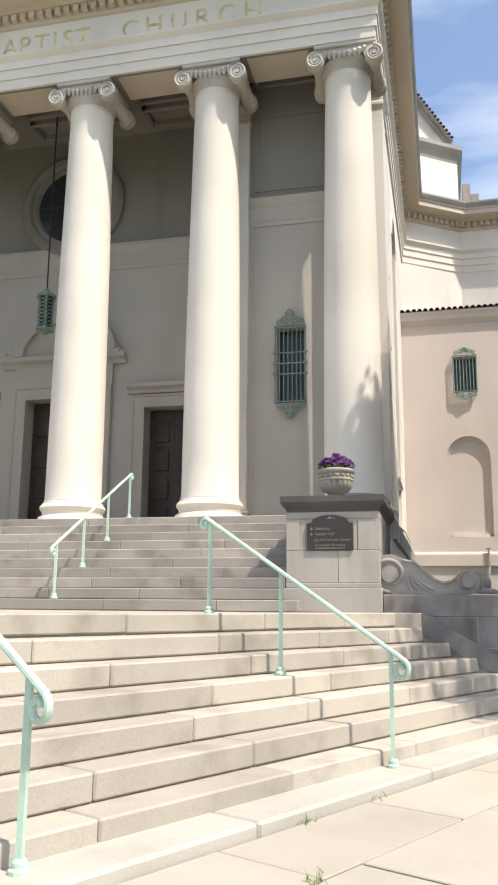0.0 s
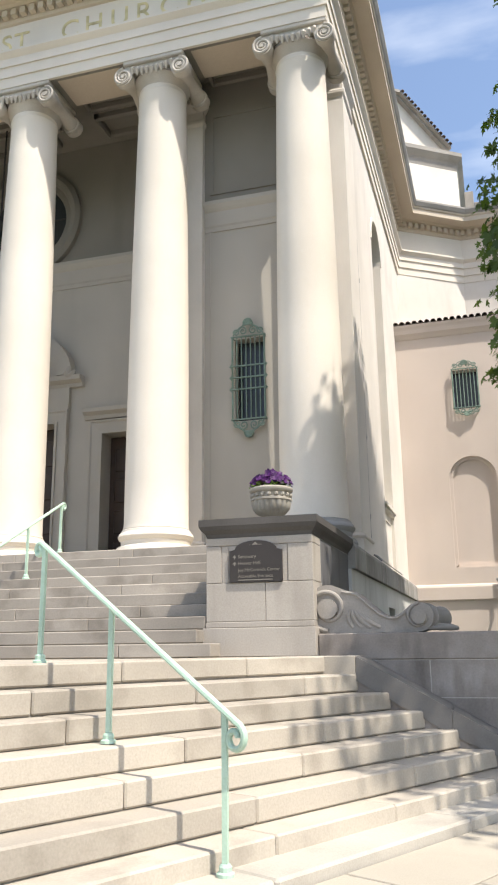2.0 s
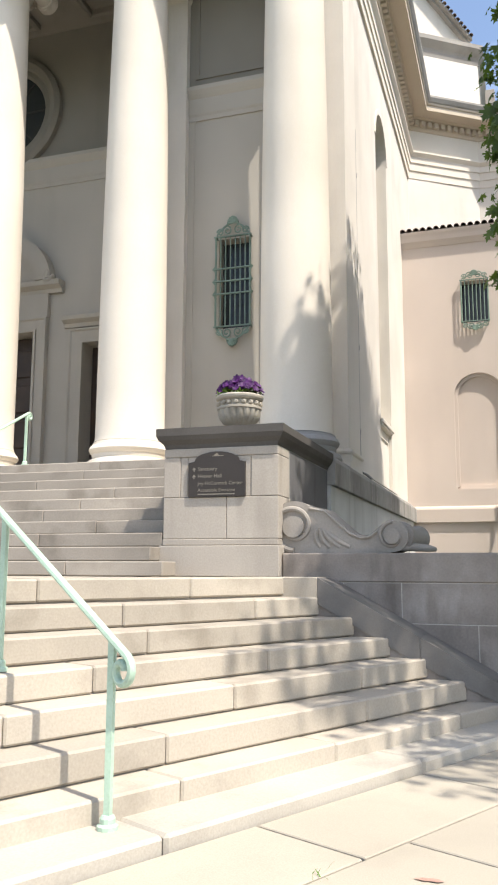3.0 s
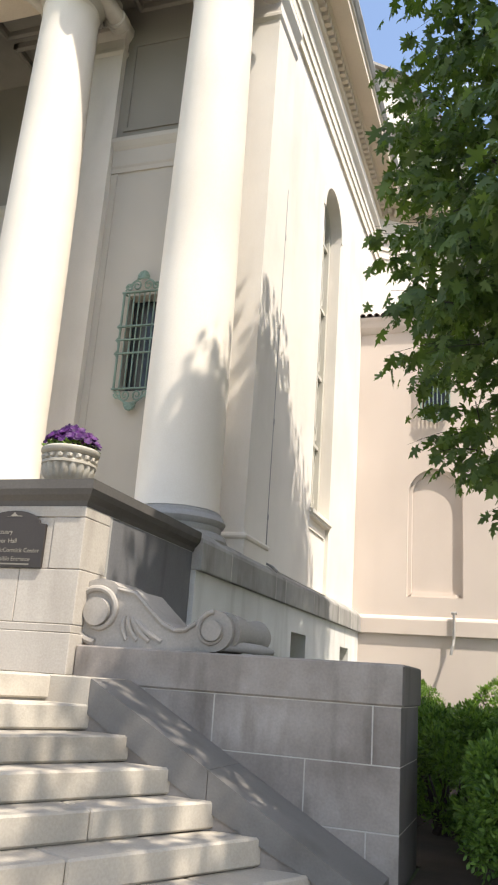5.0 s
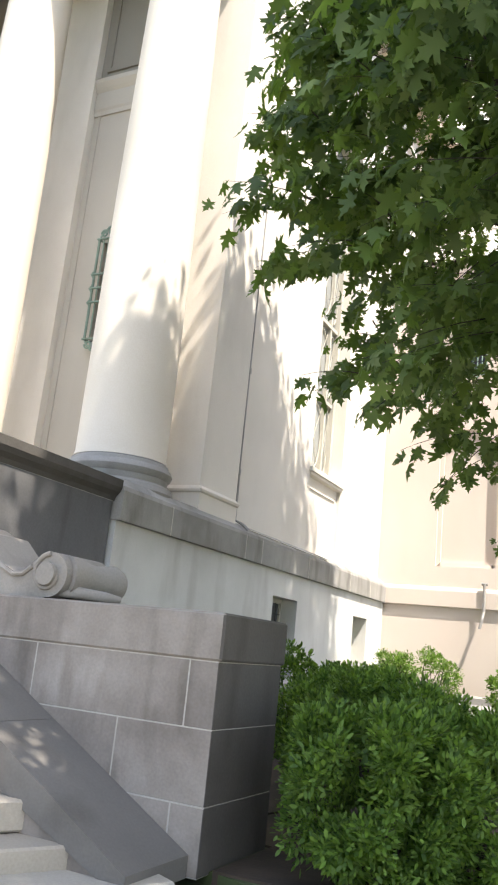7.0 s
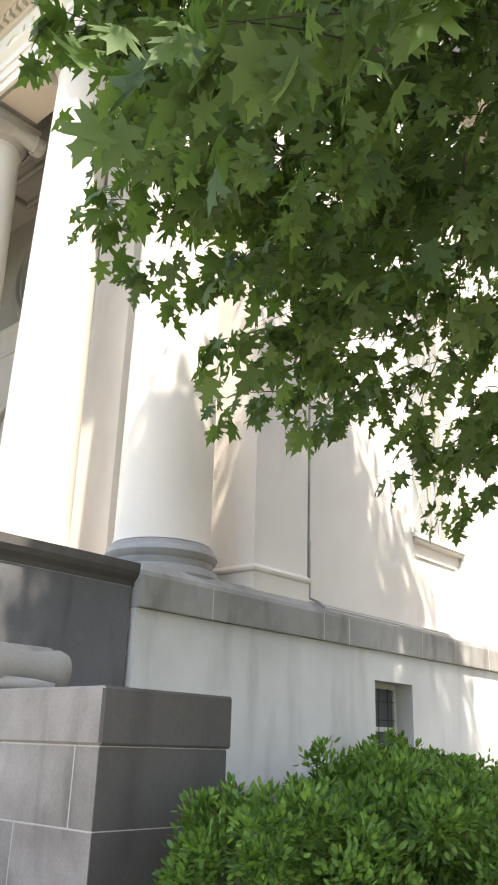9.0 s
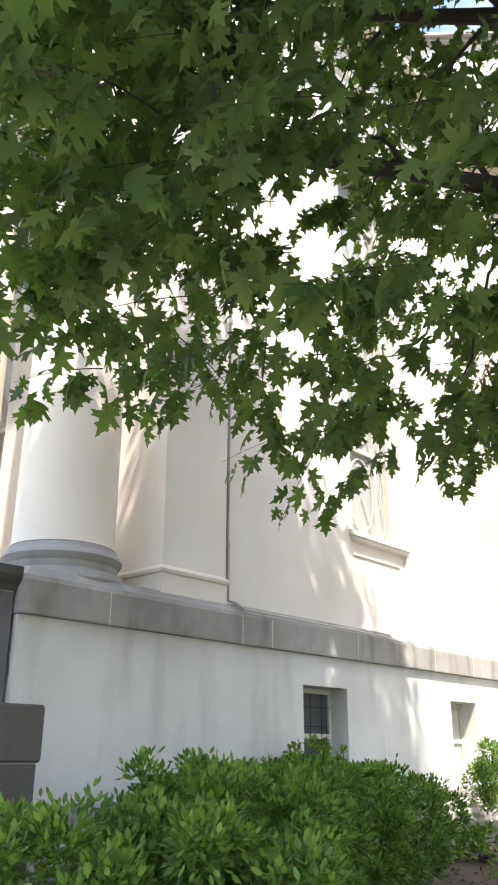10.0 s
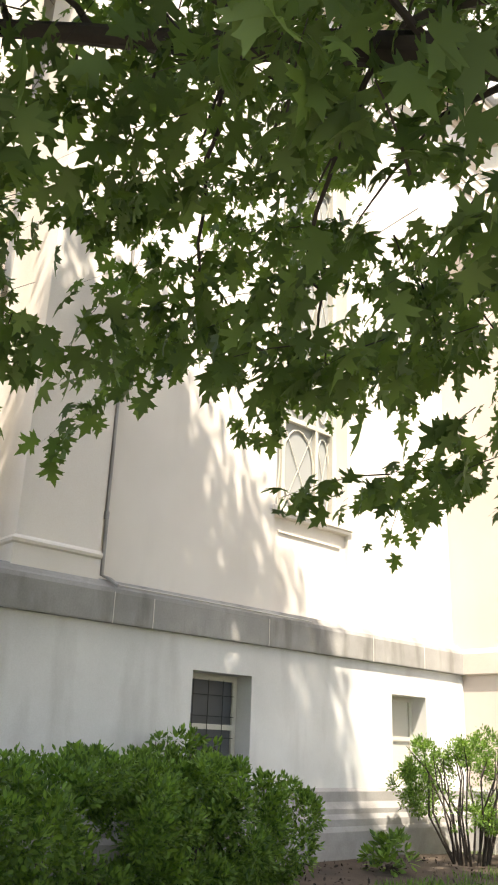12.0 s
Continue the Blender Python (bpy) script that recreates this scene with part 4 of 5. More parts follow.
structure("ledge_course_wing", bm, STUCCO_PINK, "warm stucco ledge along the wing", "ledge")
bm = bmesh.new()
for y in (15.55, 17.52, 18.05, 19.85, 21.9, 23.1):
    box(bm, BASE + 0.067, BASE + 0.0725, y, y + 0.009, 2.50, 2.83)
part("joint", bm, STUCCO, ledge)
bm = bmesh.new()
sweep_profile(bm, [(-0.2, 0.0), (0.16, 0.0), (0.16, 0.36), (0.13, 0.42), (0.13, 0.50), (0.09, 0.56), (0.09, 0.62), (0.03, 0.70), (0.03, 0.82), (0.0, 0.86), (-0.2, 0.86)], [(BASE, 14.6), (BASE, 24.2), (12.0, 24.2)])
structure("plinth_course", bm, BASE_STONE, "stepped grey stone plinth at the foot of the wall", "plinth")
pipe = thing("downpipe", (-1.72, 17.43, 3.0), "thin grey conduit pipe fixed to the side wall", "pipe")
bm = bmesh.new()
tube(bm, [(-1.765, 17.43, 9.3), (-1.765, 17.43, 3.72), (-1.765, 17.44, 3.68), (-1.755, 17.44, 3.02), (-1.66, 17.5, 2.97), (-1.585, 17.55, 2.9)], 0.022, 8)
part("pipe_run", bm, PIPE, pipe, smooth=True)
for z in (3.7, 5.2, 6.8, 8.4):
    bm = bmesh.new()
    tube(bm, [(-1.765, 17.43, z - 0.04), (-1.765, 17.43, z + 0.04)], 0.034, 8)
    part("coupling", bm, PIPE, pipe)
bm = bmesh.new()
tube(bm, [(-1.575, 17.55, 2.905), (-1.572, 19.5, 2.895), (-1.572, 20.6, 2.89)], 0.012, 6)
part("cable", bm, FRAME_PAINT, pipe, "thin white cable along the ledge")
pipe2 = thing("wall_hook", (0.42, 24.1, 2.6), "short grey pipe bracket on the wing wall", "bracket")
bm = bmesh.new()
tube(bm, [(0.42, 24.08, 3.0), (0.42, 24.08, 2.45), (0.40, 24.02, 2.3), (0.36, 24.0, 2.12)], 0.03, 8)
tube(bm, [(0.36, 24.1, 2.99), (0.48, 24.1, 2.99)], 0.03, 8)
part("pipe_run", bm, PIPE, pipe2)

# ---------------------------------------------------------------- frieze lettering
for ch, cx in zip("BAPTIST", (-10.25, -9.80, -9.43, -9.03, -8.72, -8.40, -8.06)):
    me = text_mesh("letter", ch, 0.60, GOLD, 0.008)
    w = max(v.co.x for v in me.vertices) + min(v.co.x for v in me.vertices)
    piece("letter", me, entablature, pose(cx - w / 2, 14.894, 13.32))
for ch, cx in zip("CHURCH", (-6.95, -6.42, -5.86, -5.32, -4.80, -4.25)):
    me = text_mesh("letter", ch, 0.60, GOLD, 0.008)
    w = max(v.co.x for v in me.vertices) + min(v.co.x for v in me.vertices)
    piece("letter", me, entablature, pose(cx - w / 2, 14.894, 13.32))

# dentils
bm = bmesh.new()
box(bm, -0.06, 0.06, -0.065, 0.065, -0.075, 0.075)
dentil = finish(bm, "dentil", SOFFIT)
x = -17.0
while x < FX:
    piece("dentil", dentil, cornice, pose(x, 14.9 - 0.13, 14.12))
    x += 0.21
y = 14.95
while y < C1.y:
    piece("dentil", dentil, cornice, pose(FX + 0.13, y, 14.12, 0, 0, 90))
    y += 0.21
t = 0.2
turn = math.degrees(math.atan2(U2.y, U2.x))
while t < 2.3:
    p = C1 + Vector((0.05, 0.02)) + U2 * t - V2 * 0.13
    piece("dentil", dentil, cornice, pose(p.x, p.y, 14.12, 0, 0, turn))
    t += 0.21
x = C2.x + 0.1
while x < 5.0:
    piece("dentil", dentil, cornice, pose(x, C2.y - 0.02 - 0.13, 14.12))
    x += 0.21

# ---------------------------------------------------------------- handrails
def railing(posts, height, first_curl, last_curl, label):
    """Posts are feet from the lowest to the highest; the flat bar runs over their tops and curls at both ends."""
    r = thing("handrail", posts[0], label, "handrail", "handrails of the steps")
    tops = [Vector(p) + Vector((0, 0, height)) for p in posts]
    way = (tops[-1] - tops[0]).normalized()
    flat = Vector((way.x, way.y, 0)).normalized()
    for p, q in zip(posts, tops):
        bm = bmesh.new()
        tube(bm, [p, q], 0.024, 4)
        part("post", bm, COPPER, r)
        bm = bmesh.new()
        lathe(bm, [(0.055, p[2]), (0.055, p[2] + 0.02), (0.04, p[2] + 0.03), (0.04, p[2] + 0.055), (0.03, p[2] + 0.07)], p[0], p[1], 12)
        part("foot", bm, COPPER, r)
    bm = bmesh.new()
    pts = []
    a, b = tops[0] - way * 0.15, tops[-1] + way * 0.05

    def curl(c, start, sweep, rad, sense):
        out = []
        for i in range(22):
            t = i / 21
            ang = start + sense * sweep * t
            rr = rad * (1 - 0.68 * t)
            out.append(c + flat * (rr * math.cos(ang)) + Vector((0, 0, rr * math.sin(ang))))
        return out
    slope = math.atan2(way.z, math.hypot(way.x, way.y))
    ca = a + (flat * math.sin(slope) - Vector((0, 0, math.cos(slope)))) * first_curl
    low = curl(ca, math.pi / 2 + slope, 2 * math.pi * 1.15, first_curl, 1)
    cb = b + (flat * math.sin(slope) - Vector((0, 0, math.cos(slope)))) * last_curl
    high = curl(cb, math.pi / 2 + slope, 2 * math.pi * 1.1, last_curl, -1)
    tube(bm, low[::-1] + [a + (b - a) * (i / 12) for i in range(1, 12)] + high, 0.021, 8, 1.15)
    part("bar", bm, COPPER, r, smooth=True)
    return r


right_rail = railing([(-1.28, 7.52, 0.08), (-2.32, 8.05, 0.745), (-3.13, 8.45, 1.285)], 0.925, 0.085, 0.06, "pale green painted metal handrail with curled ends on the steps")
copy_thing(right_rail, pose(-1.28 - 1.60, 7.52 - 3.22, 0.08))
railing([(-6.35, 11.52, LAND + URISE), (-6.35, 12.45, LAND + 4 * URISE), (-6.35, 13.38, LAND + 7 * URISE), (-6.35, 14.34, FLOOR)], 0.80, 0.07, 0.06, "pale green painted metal handrail on the upper steps")

# ---------------------------------------------------------------- urn with pansies
urn = thing("stone_urn", (-2.38, 12.80, 2.931), "carved stone urn planter with beaded rim on the pedestal", "planter")
bm = bmesh.new()
prof = [(0.14, 2.925), (0.14, 2.955), (0.10, 2.985), (0.085, 3.03), (0.13, 3.055), (0.19, 3.09), (0.232, 3.14), (0.250, 3.20), (0.254, 3.248)]
seg = 72
rings = []
for i, (r, z) in enumerate(prof):
    amp = 0.0 if i < 4 else 0.09
    rings.append([bm.verts.new((-2.38 + r * (1 + amp * abs(math.sin(9 * math.pi * k / seg * 2)) - amp * 0.5) * math.cos(2 * math.pi * k / seg), 12.80 + r * (1 + amp * abs(math.sin(9 * math.pi * k / seg * 2)) - amp * 0.5) * math.sin(2 * math.pi * k / seg), z)) for k in range(seg)])
for a, b in zip(rings, rings[1:]):
    for k in range(seg):
        bm.faces.new((a[k], a[(k + 1) % seg], b[(k + 1) % seg], b[k]))
bm.faces.new(rings[0][::-1])
part("bowl", bm, URN, urn, smooth=True)
bm = bmesh.new()
lathe(bm, [(0.246, 3.242), (0.271, 3.254), (0.271, 3.279), (0.246, 3.291), (0.246, 3.352), (0.277, 3.364), (0.290, 3.382), (0.290, 3.407), (0.273, 3.425), (0.25, 3.425), (0.24, 3.358)], -2.38, 12.80, 48, False)
part("rim", bm, URN, urn, smooth=True)
for k in range(18):
    a = 2 * math.pi * k / 18
    bm = bmesh.new()
    bmesh.ops.create_icosphere(bm, subdivisions=1, radius=0.034, matrix=Matrix.Translation((-2.38 + 0.252 * math.cos(a), 12.80 + 0.252 * math.sin(a), 3.321)))
    part("bead", bm, URN, urn, smooth=True)
bm = bmesh.new()
lathe(bm, [(0.01, 3.346), (0.25, 3.358)], -2.38, 12.80, 24, False)
part("soil", bm, SOIL, urn)


def leaf_mesh(name, outlines, mat):
    """One mesh from many small polygons; each is a list of points."""
    verts, faces = [], []
    for poly in outlines:
        n = len(verts)
        verts.extend(poly)
        faces.append(tuple(range(n, n + len(poly))))
    me = bpy.data.meshes.new(name)
    me.from_pydata(verts, [], faces)
    me.materials.append(mat)
    return me


rng = random.Random(5)
pansies = thing("pansies", (-2.38, 12.80, 3.358), "purple pansies with dark green leaves filling the urn", "flowers")
polys = []
for k in range(150):
    a, r = rng.uniform(0, 2 * math.pi), 0.27 * math.sqrt(rng.random())
    c = Vector((-2.38 + r * math.cos(a), 12.80 + r * math.sin(a), 3.456 + 0.16 * (1 - (r / 0.29) ** 2) + rng.uniform(-0.03, 0.04)))
    n = Vector((math.cos(a) * 0.8, math.sin(a) * 0.8 - 0.4, 0.7 + rng.uniform(-0.4, 0.4))).normalized()
    u = n.orthogonal().normalized()
    v = n.cross(u)
    for p in range(5):
        b = 2 * math.pi * p / 5 + rng.uniform(-0.2, 0.2)
        d = u * math.cos(b) + v * math.sin(b)
        e = u * -math.sin(b) + v * math.cos(b)
        s = 0.036
        polys.append([tuple(c), tuple(c + d * s * 0.6 + e * s * 0.5 + n * 0.006), tuple(c + d * s * 1.15 + e * s * 0.28 + n * 0.012), tuple(c + d * s * 1.15 - e * s * 0.28 + n * 0.012), tuple(c + d * s * 0.6 - e * s * 0.5 + n * 0.006)])
part("petals", leaf_mesh("petals", polys, PETAL), None, pansies)
polys = []
for k in range(200):
    a, r = rng.uniform(0, 2 * math.pi), 0.27 * math.sqrt(rng.random())
    c = Vector((-2.38 + r * math.cos(a), 12.80 + r * math.sin(a), 3.395 + 0.13 * (1 - (r / 0.29) ** 2) + rng.uniform(-0.03, 0.02)))
    d = Vector((rng.uniform(-1, 1), rng.uniform(-1, 1), rng.uniform(0, 0.8))).normalized()
    e = d.orthogonal().normalized()
    polys.append([tuple(c), tuple(c + d * 0.03 + e * 0.014), tuple(c + d * 0.06), tuple(c + d * 0.03 - e * 0.014)])
part("leaves", leaf_mesh("leaves", polys, HEDGE_LEAF), None, pansies)

# ---------------------------------------------------------------- plaque
plaque = thing("sign_plaque", (-2.38, 12.03, 2.15), "black direction plaque with arched top fixed to the pedestal", "sign")
bm = bmesh.new()
pts = [(-2.712, 2.152), (-2.712, 2.53), (-2.66, 2.54)] + [(-2.38 - 0.26 * math.cos(math.pi * i / 12), 2.545 + 0.105 * math.sin(math.pi * i / 12)) for i in range(13)] + [(-2.10, 2.54), (-2.05, 2.53), (-2.05, 2.152)]
prism(bm, pts, "y", 12.022, 12.052)
part("plate", bm, BRONZE, plaque)
for words, x, z, size in (("Sanctuary", -2.60, 2.44, 0.062), ("Heaver Hall", -2.60, 2.36, 0.062), ("Joy McCormick Center", -2.60, 2.28, 0.058), ("Accessible Entrance", -2.60, 2.205, 0.058)):
    for word in words.split():
        me = text_mesh("word", word, size * 0.94, SIGN_TEXT, 0.001)
        piece("word", me, plaque, pose(x, 12.0195, z))
        x += max(v.co.x for v in me.vertices) + size * 0.28
bm = bmesh.new()
box(bm, -2.60, -2.17, 12.019, 12.0225, 2.172, 2.184)
part("small_print", bm, SIGN_TEXT, plaque)
for z in (2.45, 2.37):
    bm = bmesh.new()
    prism(bm, [(-2.668, z), (-2.645, z + 0.03), (-2.622, z)], "y", 12.019, 12.0225)
    box(bm, -2.65, -2.64, 12.019, 12.0225, z - 0.02, z)
    part("arrow", bm, SIGN_TEXT, plaque)
bm = bmesh.new()
prism(bm, [(-2.42, 2.60), (-2.38, 2.635), (-2.35, 2.605), (-2.30, 2.603), (-2.30, 2.597), (-2.46, 2.597)], "y", 12.019, 12.0225)
part("emblem", bm, SIGN_TEXT, plaque)

# ---------------------------------------------------------------- carved scroll on the coping
scroll = thing("stone_scroll", (-0.9, 12.5, 1.54), "carved grey stone scroll console lying on the wall coping", "scroll")
Y0, Y1 = 12.24, 12.78
big, small = Vector((-1.56, 1.835)), Vector((-0.50, 1.725))
RB, RS = 0.28, 0.165
big, small = big - Vector((0, 0.014)), small - Vector((0, 0.014))
upper = [big + Vector((RB * math.cos(a), RB * math.sin(a))) for a in [radians(d) for d in range(268, 40, -12)]]
mid = [(-1.22, 2.01), (-1.08, 1.88), (-0.95, 1.77), (-0.84, 1.72), (-0.74, 1.73), (-0.66, 1.79)]
end = [small + Vector((RS * math.cos(a), RS * math.sin(a))) for a in [radians(d) for d in range(130, -100, -14)]]
outline = [tuple(p) for p in upper] + mid + [tuple(p) for p in end] + [(-0.52, 1.5405), (-1.54, 1.5405)]
bm = bmesh.new()
prism(bm, outline, "y", Y0, Y1)
part("body", bm, CARVED, scroll)
bm = bmesh.new()
for c, r, turns, sense, start in ((big, RB, 1.35, -1, math.pi * 1.5), (small, RS, 0.95, 1, math.pi * 0.5)):
    pts = []
    for i in range(50):
        t = i / 49
        a = start + sense * 2 * math.pi * turns * t
        rr = r * (0.92 - 0.60 * t)
        pts.append((c.x + rr * math.cos(a), Y0 - 0.006, c.y + rr * math.sin(a)))
    tube(bm, pts, [r * (0.125 - 0.055 * i / 49) for i in range(50)], 8)
    lathe_pts = [(c.x, Y0 - 0.05, c.y), (c.x, Y0 + 0.05, c.y)]
    tube(bm, lathe_pts, r * (0.42 if r > 0.2 else 0.5), 24)
tube(bm, [(p[0], Y0 - 0.004, p[1] - 0.025) for p in [tuple(upper[-1])] + mid], 0.018, 6)
part("spiral", bm, CARVED, scroll, smooth=True)
for x0, z0, x1, z1 in ((-1.30, 1.80, -1.27, 1.60), (-1.27, 1.80, -1.17, 1.60), (-1.24, 1.79, -1.06, 1.60), (-1.20, 1.77, -0.95, 1.60)):
    bm = bmesh.new()
    pts = [(x0 + (x1 - x0) * t / 8 - 0.03 * math.sin(math.pi * t / 8), Y0 + 0.006, z0 + (z1 - z0) * t / 8) for t in range(9)]
    tube(bm, pts, [0.008 + 0.022 * math.sin(math.pi * min(1.0, t / 8 + 0.15) * 0.75) for t in range(9)], 8)
    part("carved_leaf", bm, CARVED, scroll, smooth=True)
bm = bmesh.new()
tube(bm, [(-0.43, 12.34, 1.715), (-0.40, 12.42, 1.715), (-0.37, 12.50, 1.712), (-0.34, 12.58, 1.708), (-0.32, 12.66, 1.705), (-0.30, 12.74, 1.70), (-0.29, 12.80, 1.70)], [0.155, 0.140, 0.118, 0.112, 0.125, 0.142, 0.12], 20)
part("end_roll", bm, CARVED, scroll, "pinched roll at the tail of the scroll", smooth=True)
bm = bmesh.new()
tube(bm, [(-0.44, 12.30, 1.580), (-0.30, 12.36, 1.600), (-0.16, 12.48, 1.590), (-0.10, 12.60, 1.582)], [0.022, 0.045, 0.04, 0.025], 10)
part("end_leaf", bm, CARVED, scroll, smooth=True)

# ---------------------------------------------------------------- wing roof of tiles
wing_roof = thing("wing_roof", (5.0, 24.3, 9.75), "low roof of dark clay tiles over the wing", "roof", kind="structure")
bm = bmesh.new()
prism(bm, [(24.08, 10.02), (28.0, 11.3), (28.0, 11.2), (24.08, 9.92)], "x", -1.86, 12.2)
part("deck", bm, TILE, wing_roof)
bm = bmesh.new()
sweep_profile(bm, [(-0.2, 9.60), (0.02, 9.60), (0.06, 9.68), (0.10, 9.74), (0.11, 9.84), (0.12, 9.88), (0.14, 9.93), (0.145, 9.99), (-0.2, 10.02)], [(-1.8, 24.2), (12.0, 24.2)])
part("eave", bm, STUCCO_PINK, wing_roof)
bm = bmesh.new()
k = 8
outer = [(0.07 * math.cos(math.pi * i / k), 0.07 * math.sin(math.pi * i / k)) for i in range(k + 1)]
inner = [(0.055 * math.cos(math.pi * i / k), 0.055 * math.sin(math.pi * i / k)) for i in range(k, -1, -1)]
prism(bm, outer + inner, "y", 0.0, 0.42)
tile_me = finish(bm, "roof_tile", TILE)
for row in range(5):
    y = 24.02 + 0.38 * row
    z = 9.995 + (y - 24.02) * 0.326
    for c in range(42):
        piece("roof_tile", tile_me, wing_roof, pose(-1.74 + 0.17 * c, y, z + 0.012, 18, 0, 0))

# low stepped parapet block on the crossing roof
parapet = thing("roof_parapet", (0.7, 30.0, 14.2), "grey stepped stone parapet block on the crossing roof", "parapet", kind="structure")
for x0, x1, z1 in ((0.38, 0.68, 17.0), (0.685, 0.98, 16.55)):
    bm = bmesh.new()
    box(bm, x0, x1, 29.7, 30.3, 13.6, z1, 0.02)
    part("block", bm, CORNICE_DARK, parapet)

# gable of the upper drum with its tiled rake
bm = bmesh.new()
ga, gb = DA + V2 * 0.2 - U2 * 2.5, DB + V2 * 0.2 - U2 * 0.2
lo = [Vector((ga.x, ga.y, 17.7)), Vector((gb.x, gb.y, 17.7)), Vector((gb.x, gb.y, 17.95)), Vector((gb.x - U2.x * 1.85, gb.y - U2.y * 1.85, 19.75)), Vector((ga.x, ga.y, 20.1))]
f = [bm.verts.new(p) for p in lo]
g = [bm.verts.new(p + Vector((V2.x * 0.4, V2.y * 0.4, 0))) for p in lo]
bm.faces.new(f)
bm.faces.new(g[::-1])
for i in range(5):
    bm.faces.new((f[i], g[i], g[(i + 1) % 5], f[(i + 1) % 5]))
gable = structure("wall_drum_gable", bm, STUCCO, "bright stucco gable above the drum cornice", "wall")
bm = bmesh.new()
p1, p2 = lo[3], lo[2]
for (a, b) in ((lo[4], lo[3]), (lo[3], lo[2])):
    for off, h0, h1 in ((0.16, -0.10, 0.02), (0.28, 0.02, 0.12)):
        q = [a - V2.to_3d() * off, b - V2.to_3d() * off, b + V2.to_3d() * 0.3, a + V2.to_3d() * 0.3]
        lo4 = [bm.verts.new(v + Vector((0, 0, h0))) for v in q]
        hi4 = [bm.verts.new(v + Vector((0, 0, h1))) for v in q]
        bm.faces.new(lo4)
        bm.faces.new(hi4[::-1])
        for i in range(4):
            bm.faces.new((lo4[i], hi4[i], hi4[(i + 1) % 4], lo4[(i + 1) % 4]))
part("rake_cornice", bm, CORNICE_DARK, gable, "grey raking cornice")
tile_small = tile_me
n = 16
for i in range(n):
    p = p1.lerp(p2, (i + 0.5) / n) - V2.to_3d() * 0.34
    piece("roof_tile", tile_small, gable, pose(p.x, p.y, p.z + 0.10, 0, 0, math.degrees(math.atan2(U2.y, U2.x))))

# ---------------------------------------------------------------- foliage
def scatter_leaves(name, centers, normals, size, template, mat, seed, droop=0.5, fold=0.3, spread=1.0, bend=0.12):
    """Leaves as small folded polygons, one island each, in one mesh."""
    r = np.random.RandomState(seed)
    n = len(centers)
    d = r.normal(size=(n, 3)) * spread
    d[:, 2] -= droop
    d += normals
    d /= np.linalg.norm(d, axis=1)[:, None] + 1e-9
    up = r.normal(size=(n, 3)) * 0.55 + np.array((0, 0, 1.0))
    v = np.cross(up, d)
    v /= np.linalg.norm(v, axis=1)[:, None] + 1e-9
    w = np.cross(d, v)
    s = size * r.uniform(0.65, 1.25, size=n)
    t = np.array(template)
    k = len(t)
    co = (centers[:, None, :] + (t[None, :, 0:1] * s[:, None, None]) * d[:, None, :] + (t[None, :, 1:2] * s[:, None, None]) * v[:, None, :]
          - (np.abs(t[None, :, 1:2]) * fold + t[None, :, 0:1] ** 2 * bend) * s[:, None, None] * w[:, None, :]).reshape(-1, 3)
    me = bpy.data.meshes.new(name)
    me.vertices.add(n * k)
    me.vertices.foreach_set("co", co.ravel())
    me.loops.add(n * k)
    me.loops.foreach_set("vertex_index", np.arange(n * k))
    me.polygons.add(n)
    me.polygons.foreach_set("loop_start", np.arange(n) * k)
    me.update(calc_edges=True)
    me.materials.append(mat)
    return me


half = [(0.0, 0.02), (-0.07, 0.13), (-0.16, 0.35), (0.0, 0.28), (0.05, 0.41), (0.14, 0.30), (0.22, 0.20), (0.30, 0.36), (0.37, 0.63), (0.45, 0.47), (0.56, 0.53), (0.54, 0.33), (0.50, 0.17), (0.65, 0.21), (0.75, 0.30), (0.82, 0.13), (1.14, 0.0)]
SIMPLE = [(0.0, 0.05), (-0.08, 0.38), (0.30, 0.32), (0.56, 0.55), (0.68, 0.23), (1.05, 0.0), (0.68, -0.23), (0.56, -0.55), (0.30, -0.32), (-0.08, -0.38)]
MAPLE = half + [(a, -b) for a, b in half[-2::-1]]
OVAL = [(0, 0), (0.3, 0.20), (0.65, 0.19), (1.0, 0.0), (0.65, -0.19), (0.3, -0.20)]
BLADE = [(0, 0.05), (0.5, 0.04), (1.0, 0.0), (0.5, -0.04), (0, -0.05)]

# the maple
TREE = Vector((6.9, 16.9, 0.0))
maple = thing("maple_tree", TREE, "large leafy green maple tree hanging over the pavement and lawn", "tree")
CC, CR = np.array((5.9, 14.65, 8.9)), np.array((4.7, 4.7, 6.3))
rs = np.random.RandomState(11)


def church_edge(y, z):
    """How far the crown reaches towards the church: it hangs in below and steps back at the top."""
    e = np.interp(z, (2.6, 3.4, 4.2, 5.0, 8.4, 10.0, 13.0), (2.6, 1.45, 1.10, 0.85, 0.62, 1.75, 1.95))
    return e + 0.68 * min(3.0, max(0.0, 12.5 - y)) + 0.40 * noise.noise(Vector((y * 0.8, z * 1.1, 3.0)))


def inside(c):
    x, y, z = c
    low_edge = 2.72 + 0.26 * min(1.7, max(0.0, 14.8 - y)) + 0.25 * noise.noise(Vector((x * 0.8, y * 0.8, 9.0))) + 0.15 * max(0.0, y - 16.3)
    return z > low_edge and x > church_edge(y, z)


